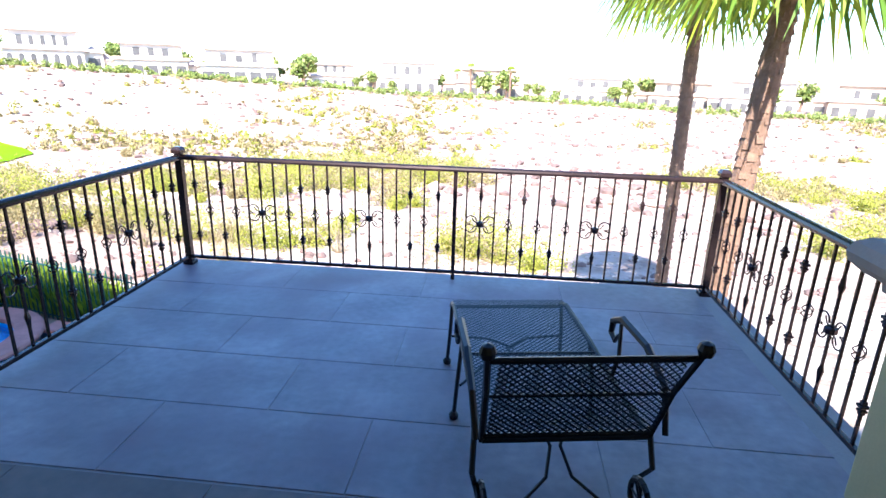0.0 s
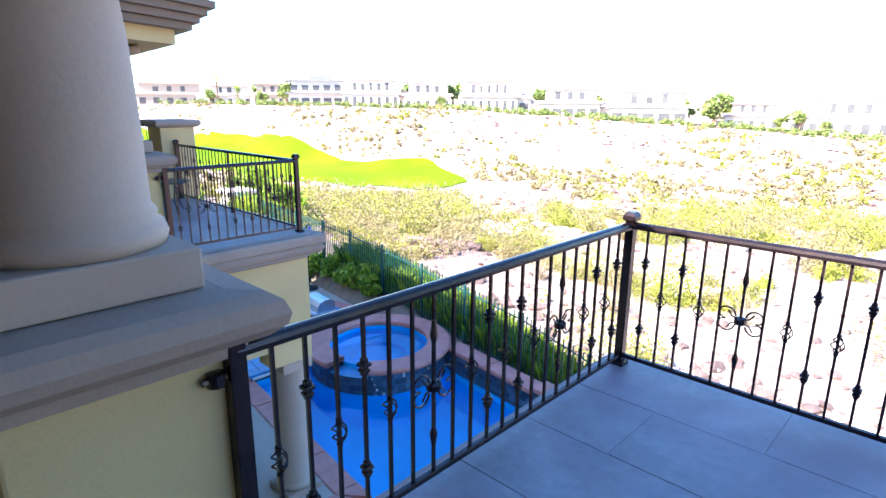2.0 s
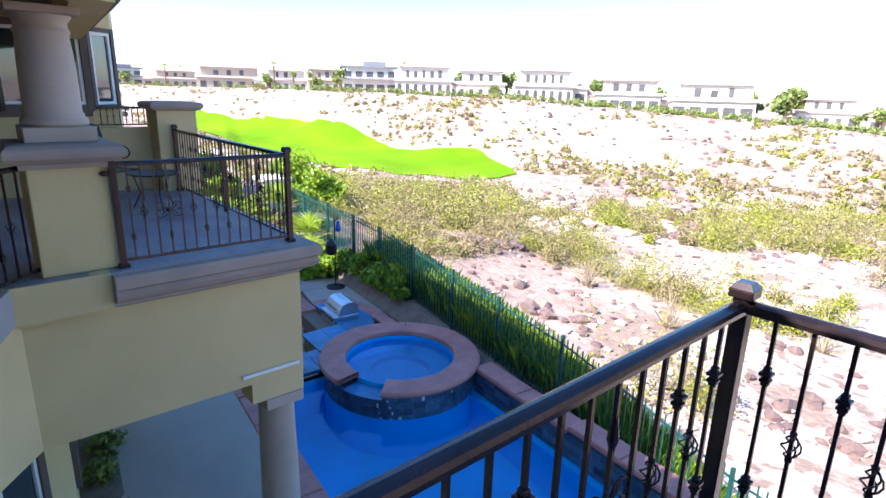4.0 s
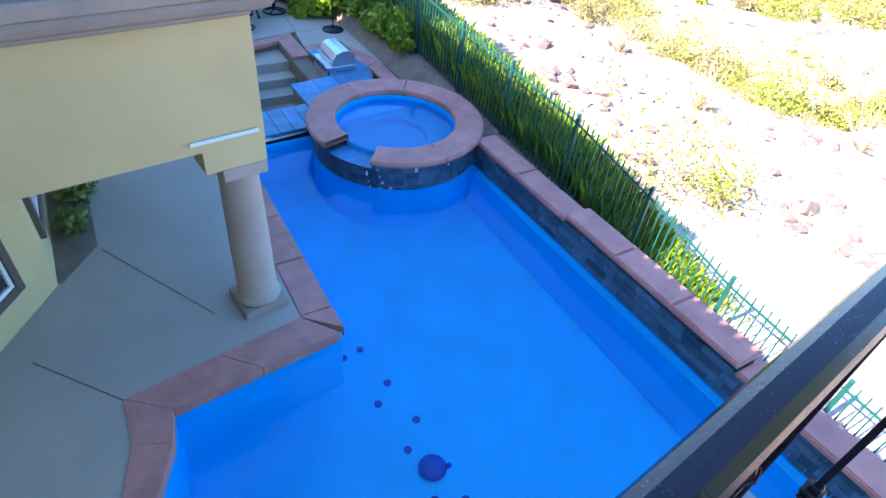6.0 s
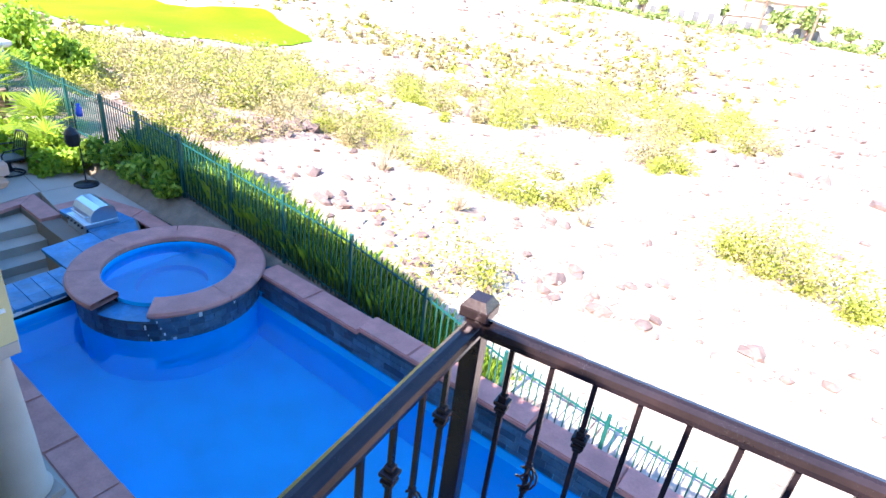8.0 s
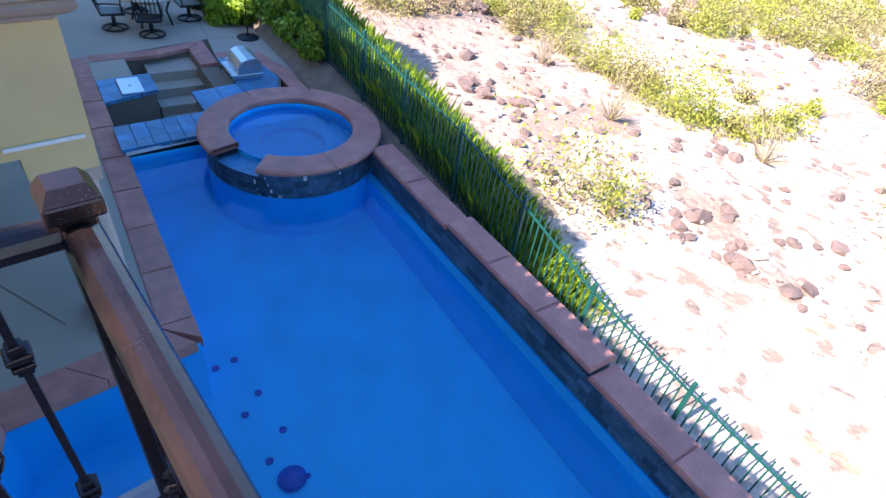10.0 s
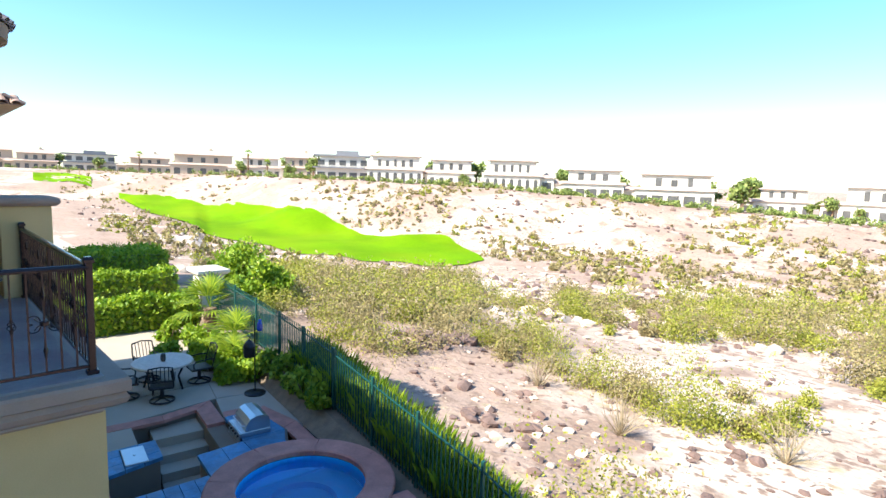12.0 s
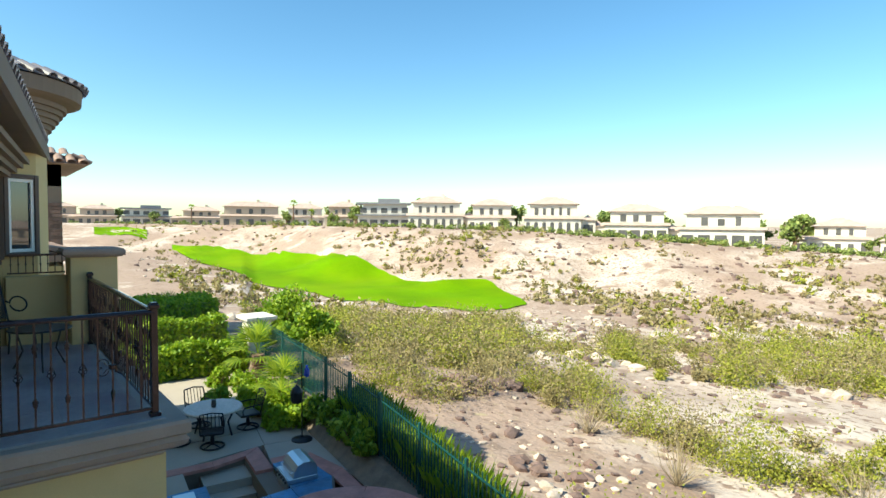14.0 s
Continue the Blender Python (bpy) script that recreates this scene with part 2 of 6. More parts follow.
def box(bm, x0, y0, z0, x1, y1, z1, bev=0.0, m=None):
    r = bmesh.ops.create_cube(bm, size=1)
    vs = r["verts"]
    bmesh.ops.scale(bm, vec=(abs(x1 - x0), abs(y1 - y0), abs(z1 - z0)), verts=vs)
    bmesh.ops.translate(bm, vec=((x0 + x1) / 2, (y0 + y1) / 2, (z0 + z1) / 2), verts=vs)
    if bev:
        es = list({e for v in vs for e in v.link_edges})
        r = bmesh.ops.bevel(bm, geom=es, offset=bev, segments=2, affect="EDGES", profile=0.5)
        vs = r["verts"]
    if m:
        bmesh.ops.transform(bm, matrix=m, verts=list({v for v in vs}))
    return bm


def prism(bm, pts, z0, z1):
    lo = [bm.verts.new((x, y, z0)) for x, y in pts]
    hi = [bm.verts.new((x, y, z1)) for x, y in pts]
    k = len(pts)
    bm.faces.new(lo)
    bm.faces.new(hi)
    for i in range(k):
        bm.faces.new((lo[i], lo[(i + 1) % k], hi[(i + 1) % k], hi[i]))
    return bm


def lathe(bm, prof, n=24, c=(0, 0), a0=0.0, a1=360.0):
    """Turns a profile of (radius, height) about the upright through c."""
    closed = abs(a1 - a0) >= 360
    k = n if closed else n + 1
    rings = []
    for i in range(k):
        a = radians(a0 + (a1 - a0) * i / n)
        rings.append([bm.verts.new((c[0] + r * math.cos(a), c[1] + r * math.sin(a), z)) for r, z in prof])
    for i in range(n):
        p, q = rings[i], rings[(i + 1) % k]
        for j in range(len(prof) - 1):
            bm.faces.new((p[j], q[j], q[j + 1], p[j + 1]))
    return bm


def tube(bm, pts, r=0.01, n=6, closed=False):
    """A round bar along pts; r may be one radius or one for each point."""
    pts = [Vector(p) for p in pts]
    rings = []
    for i, p in enumerate(pts):
        d = (pts[min(i + 1, len(pts) - 1)] - pts[max(i - 1, 0)]).normalized()
        u = d.orthogonal().normalized() if not rings else (last - d * last.dot(d)).normalized()
        last = u
        v = d.cross(u)
        rr = r[i] if isinstance(r, (list, tuple)) else r
        rings.append([bm.verts.new(p + (u * math.cos(2 * math.pi * k / n) + v * math.sin(2 * math.pi * k / n)) * rr) for k in range(n)])
    for a, b in zip(rings, rings[1:]):
        for k in range(n):
            bm.faces.new((a[k], a[(k + 1) % n], b[(k + 1) % n], b[k]))
    bm.faces.new(rings[0])
    bm.faces.new(rings[-1])
    return bm


def sweep(bm, path, prof, closed=False):
    """A moulding: the profile of (outward, height) along a path of (x, y) corners, mitred; outward is to the right of the way."""
    k = len(path)
    rows = []
    for i in range(k):
        p = Vector(path[i])
        a = (p - Vector(path[i - 1])).normalized() if (i > 0 or closed) else None
        b = (Vector(path[(i + 1) % k]) - p).normalized() if (i < k - 1 or closed) else None
        na = Vector((a.y, -a.x)) if a else None
        nb = Vector((b.y, -b.x)) if b else None
        if na and nb:
            nn = (na + nb).normalized()
            nn = nn / max(0.3, nn.dot(na))
        else:
            nn = na or nb
        rows.append([bm.verts.new((p.x + nn.x * o, p.y + nn.y * o, z)) for o, z in prof])
    for i in range(k if closed else k - 1):
        p, q = rows[i], rows[(i + 1) % k]
        for j in range(len(prof)):
            j2 = (j + 1) % len(prof)
            bm.faces.new((p[j], q[j], q[j2], p[j2]))
    if not closed:
        bm.faces.new(rows[0])
        bm.faces.new(rows[-1])
    return bm


def soup(name, verts, faces, material, **tags):
    """One mesh of a great many small pieces."""
    me = bpy.data.meshes.new(name)
    me.from_pydata(verts, [], faces)
    me.materials.append(material)
    ob = new(name, me)
    return tagged(ob, **tags)

# ---- the large structure ----
G = -3.8          # the patio's level; the deck's is 0
WZ = -3.93        # the pool's water
TH = radians(7.2)
E1, E2 = Vector((-math.cos(TH), math.sin(TH))), Vector((math.sin(TH), math.cos(TH)))
POOL = Vector((-4.0, 1.08))


def L(a, b):
    """A place by the pool: a along its edge, b out from it."""
    p = POOL + E1 * a + E2 * b
    return (p.x, p.y)


def Ls(*ab):
    return [L(a, b) for a, b in ab]


def bmnew():
    return bmesh.new()


# ground: one sheet from the garden to the horizon
def rim(az):
    """How far off the plateau's edge lies, by bearing in degrees to the left of straight out."""
    xs = [-180, -90, -40, -15, 5, 20, 40, 52, 62, 70, 80, 92, 110, 180]
    rs = [150, 150, 150, 140, 135, 132, 132, 142, 165, 215, 275, 310, 200, 150]
    return float(np.interp(az, xs, rs))


def rim_z(az):
    """Height of the plateau's edge by bearing: it falls away to the right."""
    return float(np.interp(az, [-60, -25, -10, 8, 22, 30, 42, 56, 180], [-7.0, -6.5, -5.6, -4.4, -2.6, -1.4, 0.2, 0.8, 0.8]))


def wall_y(x):
    return 4.72 - 0.125 * (x + 4.0)


def ground_z(x, y):
    r = math.hypot(x, y)
    az = math.degrees(math.atan2(-x, y))
    R = rim(az)
    near = y - wall_y(x)
    if near < 0.35 and -24 < x < 14:
        return -6.2
    floor = -4.15 - 1.5 * min(1, max(0, near - 2) / 22) - 3.4 * min(1, max(0, r - 22) / 42) ** 1.2
    if az > 70:
        floor += 0.8
    u = (r - R * 0.60) / (R * 0.37)
    u = min(1, max(0, u))
    s = u * u * (3 - 2 * u)
    z = floor + (rim_z(az) - floor) * s
    amp = 0.28 * min(1, r / 30) + 1.3 * math.sin(math.pi * u) * (r > 40)
    z += amp * noise.noise(Vector((x * 0.06, y * 0.06, 3.1))) + 0.5 * amp * noise.noise(Vector((x * 0.21, y * 0.21, 7.7)))
    if 6 < r < 40:
        z += 0.10 * noise.noise(Vector((x * 0.7, y * 0.7, 1.3)))
    if r > R * 1.05:
        z = rim_z(az) + 0.0015 * (r - R)
    if y < 0 and r > 3:
        z = min(z, -4.2) if r < 60 else z
    return z


def on_fairway(az, r, margin):
    """Whether a place lies within the mown strip, by at least the margin."""
    if 42.3 < az < 76.5:
        r0 = float(np.interp(az, [42, 44, 48, 55, 62, 70, 74, 77], [76, 70, 69, 74, 82, 104, 140, 185])) + 1.2 * math.sin(az * 0.9)
        r1 = float(np.interp(az, [42, 43, 46, 50, 55, 60, 66, 72, 77], [77, 84, 92, 94, 101, 122, 140, 168, 188])) + 1.5 * math.sin(az * 0.7)
        return r0 + margin < r < r1 - margin
    return False


radii = [0.0] + list(np.geomspace(4, 330, 150)) + [450, 700, 1200, 2500, 4500]
angs = list(np.linspace(-50, 112, 250)) + list(np.linspace(114, 308, 60))
gv, gf = [], []
for r in radii[1:]:
    for a in angs:
        x, y = -r * math.sin(radians(a)), r * math.cos(radians(a))
        gv.append((x, y, ground_z(x, y) - (0.7 if on_fairway(a, r, 2.6) else 0.0)))
na = len(angs)
for i in range(len(radii) - 2):
    for j in range(na):
        k = (j + 1) % na
        gf.append((i * na + j, i * na + k, (i + 1) * na + k, (i + 1) * na + j))


def ground_material():
    m = bpy.data.materials.new("desert_ground")
    m.use_nodes = True
    n, l = m.node_tree.nodes, m.node_tree.links
    b = n["Principled BSDF"]
    b.inputs["Roughness"].default_value = 0.95
    b.inputs["Specular IOR Level"].default_value = 0.1
    geo = n.new("ShaderNodeNewGeometry")

    def nz(scale, detail=6):
        t = n.new("ShaderNodeTexNoise")
        t.inputs["Scale"].default_value, t.inputs["Detail"].default_value = scale, detail
        l.new(geo.outputs["Position"], t.inputs["Vector"])
        return t.outputs[0]

    def mixed(fac, lo, hi, c_from, colour):
        r = n.new("ShaderNodeMapRange")
        r.inputs[1].default_value, r.inputs[2].default_value = lo, hi
        l.new(fac, r.inputs[0])
        mx = n.new("ShaderNodeMix")
        mx.data_type = "RGBA"
        l.new(r.outputs[0], mx.inputs[0])
        if isinstance(c_from, tuple):
            mx.inputs[6].default_value = (*c_from, 1)
        else:
            l.new(c_from, mx.inputs[6])
        mx.inputs[7].default_value = (*colour, 1)
        return mx.outputs[2]
    c = mixed(nz(0.05), 0.36, 0.52, (0.60, 0.495, 0.425), (0.37, 0.265, 0.215))
    c = mixed(nz(0.35), 0.54, 0.66, c, (0.30, 0.21, 0.165))
    c = mixed(nz(0.12), 0.60, 0.70, c, (0.62, 0.53, 0.46))
    c = mixed(nz(2.4), 0.54, 0.62, c, (0.27, 0.19, 0.15))
    c = mixed(nz(1.3), 0.60, 0.74, c, (0.40, 0.32, 0.20))
    c = mixed(nz(7), 0.55, 0.75, c, (0.44, 0.33, 0.26))
    l.new(c, b.inputs["Base Color"])
    bp = n.new("ShaderNodeBump")
    bp.inputs["Strength"].default_value, bp.inputs["Distance"].default_value = 0.6, 0.12
    l.new(nz(5, 8), bp.inputs["Height"])
    l.new(bp.outputs[0], b.inputs["Normal"])
    return m


ground = soup("ground", gv, gf, ground_material(), label="pale stony desert ground of a wide valley", category="ground", kind="structure")
for p in ground.data.polygons:
    p.use_smooth = True

# the fairway lies on the valley floor
FAIRWAY = mat("fairway_grass", (0.12, 0.25, 0.003), 0.9, vary=0.22, scale=0.12, fine=3, bump=0.2, dist=0.05, stain=(0.20, 0.30, 0.006), stain_amt=0.7)

FAIRWAY.node_tree.nodes["Principled BSDF"].inputs["Specular IOR Level"].default_value = 0.05


def by_bearing(az, r):
    return (-r * math.sin(radians(az)), r * math.cos(radians(az)))


def fairway(name, rows, label):
    """A mown strip from rows of bearing, near and far edge; draped a little above the ground."""
    v, f = [], []
    m = 14
    for az, r0, r1 in rows:
        for k in range(m + 1):
            x, y = by_bearing(az, r0 + (r1 - r0) * k / m)
            v.append((x, y, ground_z(x, y) + 0.12))
    for i in range(len(rows) - 1):
        for k in range(m):
            f.append((i * (m + 1) + k, i * (m + 1) + k + 1, (i + 1) * (m + 1) + k + 1, (i + 1) * (m + 1) + k))
    ob = soup(name, v, f, FAIRWAY, label=label, category="golf fairway", kind="structure")
    for p in ob.data.polygons:
        p.use_smooth = True
    return ob


rows = []
for i in range(60):
    u = i / 59
    az = 42.3 + u * (76.5 - 42.3)
    r0 = float(np.interp(az, [42, 44, 48, 55, 62, 70, 74, 77], [76, 70, 69, 74, 82, 104, 140, 185]))
    r1 = float(np.interp(az, [42, 43, 46, 50, 55, 60, 66, 72, 77], [77, 84, 92, 94, 101, 122, 140, 168, 188]))
    rows.append((az, r0 + 1.2 * math.sin(az * 0.9), r1 + 1.5 * math.sin(az * 0.7)))
fairway("fairway", rows, "bright green mown golf fairway on the valley floor")
rows2 = [(78.5 + i * 0.45, 205 + i * 2, 225 + 14 * math.sin(i / 9 * math.pi) + i * 2) for i in range(10)]
fairway("fairway", rows2, "small patch of green golf turf far up the valley")

# our deck: slab, ledge and tiles
bm = bmnew()
prism(bm, [(-0.12, 0.12), (4.36, 0.12), (4.36, -3.2), (9, -3.2), (9, -8), (-9.0, -8), (-9.0, 0.62), (-4.60, 0.70), (-4.60, -1.75), (-3.78, -2.04), (-0.12, -2.5)], -0.30, -0.004)
part("floor", bm, GROUT, label="grey stone deck slab of the upper terrace", category="floor", kind="structure")
CORNICE = [(0.0, -0.34), (0.05, -0.34), (0.07, -0.30), (0.13, -0.28), (0.20, -0.24), (0.225, -0.19), (0.20, -0.15), (0.235, -0.13), (0.235, -0.045), (0.22, -0.02), (0.0, -0.02)]
bm = bmnew()
sweep(bm, [(4.26, -3.0), (4.26, 0.04), (-0.04, 0.04), (-0.04, -2.5)], [(-o, z) for o, z in CORNICE])
part("trim", bm, STONE, label="moulded cast stone ledge round the terrace", category="ledge", kind="structure")
bm = bmnew()
sweep(bm, [(-4.72, -1.05), (-4.72, 0.64), (-8.5, 0.64)][::-1], [(-o, z) for o, z in CORNICE])
part("trim", bm, STONE, label="moulded cast stone ledge round the neighbouring balcony", category="ledge", kind="structure")

# walls below the decks
bm = bmnew()
box(bm, 0.0, -2.6, -6.2, 4.2, 0.02, -0.31)
part("wall_deck", bm, STUCCO, label="yellow stucco wall below the terrace", category="wall", kind="structure")
bm = bmnew()
prism(bm, [(-4.70, 0.72), (-5.05, 0.72), (-5.05, -1.95), (-4.05, -2.65), (-3.82, -2.40), (-4.70, -1.72)], -1.50, -0.31)
box(bm, -9.0, 0.36, -1.60, -5.05, 0.72, -0.31)
part("wall_balcony", bm, STUCCO, label="yellow stucco beam wall below the balcony", category="wall", kind="structure")
bm = bmnew()
box(bm, -9.0, -4.0, -0.62, -5.06, 0.35, -0.31)
part("ceiling_patio", bm, STUCCO, label="plain stucco ceiling over the lower patio", category="ceiling", kind="structure")
bm = bmnew()
box(bm, -4.690, 0.02, -1.40, -4.660, 0.66, -1.365, 0.006)
part("light_strip", bm, WHITE, label="thin white strip fixed along the balcony wall", category="strip")
bm = bmnew()
box(bm, -5.04, 0.12, -1.74, -4.705, 0.715, -1.50)
part("wall_beam_end", bm, STUCCO, label="short stucco drop beam over the column", category="beam", kind="structure")

bm = bmnew()
box(bm, -4.735, -1.80, -0.315, -4.595, -1.06, -0.001)
part("wall_balcony_end", bm, STUCCO, label="yellow stucco wall below the balcony's column", category="wall", kind="structure")

# house walls at ground level under the balcony, with a bay
bm = bmnew()
prism(bm, [(-4.4, -3.0), (-5.06, -2.62), (-6.42, -1.42), (-9.2, -1.12), (-9.2, -1.5), (-6.6, -1.8), (-5.2, -3.05), (-4.4, -3.4)], G, -0.63)
part("wall_lower", bm, STUCCO, label="yellow stucco wall of the lower storey", category="wall", kind="structure")
bm = bmnew()
prism(bm, [(-4.4, -3.02), (-4.4, -3.4), (0.05, -3.0), (0.05, -2.58)], -6.2, -0.31)
part("wall_lower_side", bm, STUCCO, label="yellow stucco wall below the walkway", category="wall", kind="structure")


def window(name, at, rz, w, h, trim=0.14, mull=True, label="white framed window with a brown surround", extra=0.0):
    """A window standing on its foot's middle, facing local +y."""
    ob = empty(name, at, rz, label=label, category="window", kind="structure")
    b = bmnew()
    for x0, x1, z0, z1 in ((-w / 2 - trim, -w / 2, -trim, h + trim), (w / 2, w / 2 + trim, -trim, h + trim), (-w / 2, w / 2, h, h + trim), (-w / 2, w / 2, -trim, 0)):
        box(b, x0, -0.05, z0, x1, 0.055, z1, 0.008)
    part("window_trim", b, TRIM, ob)
    f = 0.045
    b = bmnew()
    for x0, x1, z0, z1 in ((-w / 2, -w / 2 + f, 0, h), (w / 2 - f, w / 2, 0, h), (-w / 2 + f, w / 2 - f, h - f, h), (-w / 2 + f, w / 2 - f, 0, f)):
        box(b, x0, -0.04, z0, x1, 0.03, z1, 0.005)
    if mull:
        box(b, -0.025, -0.04, f, 0.025, 0.028, h - f)
    part("window_frame", b, WHITE, ob)
    b = bmnew()
    box(b, -w / 2 + f, -0.02, f, w / 2 - f, 0.0, h - f)
    part("pane", b, PANE, ob)
    return ob


window("window_1", (-5.62, -2.10, G + 0.52), -41.4, 1.0, 1.75, 0.10)
window("window_2", (-7.25, -1.32, G + 0.6), -6.2, 0.8, 1.6, 0.12)

# upper storey
bm = bmnew()
box(bm, -5.80, -8.0, 0.0, -5.50, -3.14, 2.51)
part("wall_wing", bm, STUCCO, label="yellow stucco wall beside the walkway", category="wall", kind="structure")
bm = bmnew()
box(bm, -9.3, -3.3, 0.0, -5.81, -3.14, 2.51)
part("wall_recess", bm, STUCCO, label="yellow stucco side wall of the recess", category="wall", kind="structure")
bm = bmnew()
prism(bm, [(-8.95, -3.14), (-8.95, -0.28), (-9.22, 0.12), (-9.9, 0.30), (-13, 0.3), (-13, -3.3), (-9.2, -3.3)], G, 2.61)
part("wall_bay", bm, STUCCO, label="yellow stucco wall of the bay", category="wall", kind="structure")
bm = bmnew()
box(bm, -5.5, -6.6, 0.0, 9.0, -6.3, 2.51)
part("wall_back", bm, STUCCO, label="plain stucco back wall of the covered walkway", category="wall", kind="structure")
bm = bmnew()
box(bm, 8.7, -6.3, 0.0, 9.0, -3.2, 2.51)
part("wall_end", bm, STUCCO, label="plain stucco end wall of the covered walkway", category="wall", kind="structure")
window("window_3", (-5.495, -3.80, 0.70), -90, 0.88, 1.28, 0.13, False, "white framed window with dark glass in a brown surround")
for i, (y, w) in enumerate(((-2.25, 0.52), (-1.62, 0.50), (-1.12, 0.40), (-0.56, 0.42))):
    window("window_%d" % (4 + i), (-8.945, y, 1.24), -90, w, 1.0, 0.09, False, "tall white framed casement window of the bay")
window("window_8", (-9.08, -0.08, 1.24), -56, 0.36, 1.0, 0.06, False, "narrow white framed casement window of the bay")

bm = bmnew()
box(bm, -8.955, -3.13, 1.16, -8.9475, -0.30, 2.24)
box(bm, -8.955, -3.13, 1.08, -8.890, -0.29, 1.158, 0.012)
part("wall_cladding", bm, TRIM, label="dark brown cladding round the bay's windows", category="cladding", kind="structure")
bm = bmnew()
box(bm, -5.51, -6.28, 0.53, -5.4975, -3.16, 2.30)
part("wall_cladding", bm, TRIM, label="dark brown cladding round the walkway's window", category="cladding", kind="structure")

# ceiling and roofs
bm = bmnew()
EAVE = [(9.4, -2.75), (0.75, -2.35), (-3.75, -1.7), (-3.95, -0.42), (-10.5, 0.36), (-10.5, -8.3), (9.4, -8.3)]
prism(bm, [(8.9, -3.1), (0.45, -2.75), (-3.9, -1.9), (-4.35, -0.85), (-9.2, -0.3), (-9.2, -8), (8.9, -8)], 2.52, 2.60)
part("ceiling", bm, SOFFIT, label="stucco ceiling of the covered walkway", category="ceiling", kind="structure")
bm = bmnew()
sweep(bm, EAVE[:5], [(0.02, 2.62), (0.02, 2.83), (-0.06, 2.85), (-0.62, 2.66), (-0.62, 2.62), (-0.02, 2.61)])
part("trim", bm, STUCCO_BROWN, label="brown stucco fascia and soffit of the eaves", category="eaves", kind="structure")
bm = bmnew()
IN = [(8.9, -3.02), (0.52, -2.62), (-3.75, -1.80), (-4.18, -0.72), (-9.6, -0.10)]
for k in range(4):
    o = 0.26 - k * 0.065
    sweep(bm, IN, [(-0.12, 2.25 + k * 0.066), (o - 0.26 + k * 0.13, 2.25 + k * 0.066), (o - 0.26 + k * 0.13, 2.312 + k * 0.066), (-0.12, 2.312 + k * 0.066)])
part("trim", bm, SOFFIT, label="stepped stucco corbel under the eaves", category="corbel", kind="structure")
bm = bmnew()
sweep(bm, IN, [(-0.14, 2.12), (-0.42, 2.12), (-0.42, 2.515), (-0.14, 2.515)])
part("wall_header", bm, STUCCO, label="yellow stucco beam over the columns", category="beam", kind="structure")


bm = bmnew()
v = [bm.verts.new((x, y, 2.855)) for x, y in EAVE]
top = [bm.verts.new((x, y, 4.4)) for x, y in ((6, -8.3), (-0.5, -8.3), (-5.5, -6.5), (-7.0, -5.2), (-9.5, -5.4))]
for i in range(4):
    bm.faces.new((v[i], v[i + 1], top[i + 1], top[i]))
bm.faces.new((v[4], v[5], top[4]))
bm.faces.new((v[5], v[6], top[0], top[1], top[2], top[3], top[4]))
bm.faces.new((v[6], v[0], top[0]))
bm.faces.new(v)
part("roof", bm, ROOF_BLUE, label="low pitched tile roof of the house", category="roof", kind="structure")

# ---- things on the upper storey ----
def half_tile(length=0.42, r=0.095):
    """One barrel tile, its length along +y, rising."""
    b = bmnew()
    n = 6
    ring = []
    for y, k in ((0, 1.0), (length, 0.86)):
        ring.append([b.verts.new((r * k * math.cos(math.pi * i / n), y, r * k * math.sin(math.pi * i / n) * 0.8)) for i in range(n + 1)])
        ring.append([b.verts.new(((r * k - 0.015) * math.cos(math.pi * i / n), y, (r * k - 0.015) * math.sin(math.pi * i / n) * 0.8)) for i in range(n + 1)])
    for i in range(n):
        b.faces.new((ring[0][i], ring[0][i + 1], ring[2][i + 1], ring[2][i]))
        b.faces.new((ring[1][i], ring[1][i + 1], ring[3][i + 1], ring[3][i]))
        b.faces.new((ring[0][i], ring[0][i + 1], ring[1][i + 1], ring[1][i]))
    return b


def pedestal_column(at, rz=0.0, s=0.56, top=2.12, label="round cast stone column on a yellow stucco pedestal"):
    ob = empty("column", at, rz, label=label, category="column", group="columns of the terrace")
    h = s / 2
    b = bmnew()
    box(b, -h, -h, 0, h, h, 0.95, 0.012)
    part("pedestal", b, STUCCO, ob, "yellow stucco pedestal")
    b = bmnew()
    prof = [(0.0, 0.88), (0.04, 0.885), (0.045, 0.925), (0.09, 0.94), (0.13, 0.975), (0.14, 1.01), (0.125, 1.05), (0.09, 1.075), (0.0, 1.085)]
    sweep(b, [(h, -h), (h, h), (-h, h), (-h, -h)], prof, True)
    box(b, -h, -h, 0.951, h, h, 1.084)
    part("cap", b, STONE, ob, "rounded cast stone cap")
    b = bmnew()
    box(b, -0.25, -0.25, 1.086, 0.25, 0.25, 1.205, 0.008)
    part("plinth", b, COLUMN, ob)
    b = bmnew()
    lathe(b, [(0.0, 1.206), (0.235, 1.206), (0.245, 1.235), (0.235, 1.265), (0.215, 1.275), (0.22, 1.295), (0.205, 1.315), (0.203, 1.5), (0.196, 1.75), (0.182, top - 0.21), (0.195, top - 0.20), (0.195, top - 0.175), (0.182, top - 0.165), (0.182, top - 0.12), (0.215, top - 0.075), (0.215, top - 0.065), (0, top - 0.065)], 32)
    part("shaft", b, COLUMN, ob, smooth=True)
    b = bmnew()
    box(b, -0.24, -0.24, top - 0.064, 0.24, 0.24, top - 0.004, 0.006)
    part("abacus", b, COLUMN, ob)
    return ob


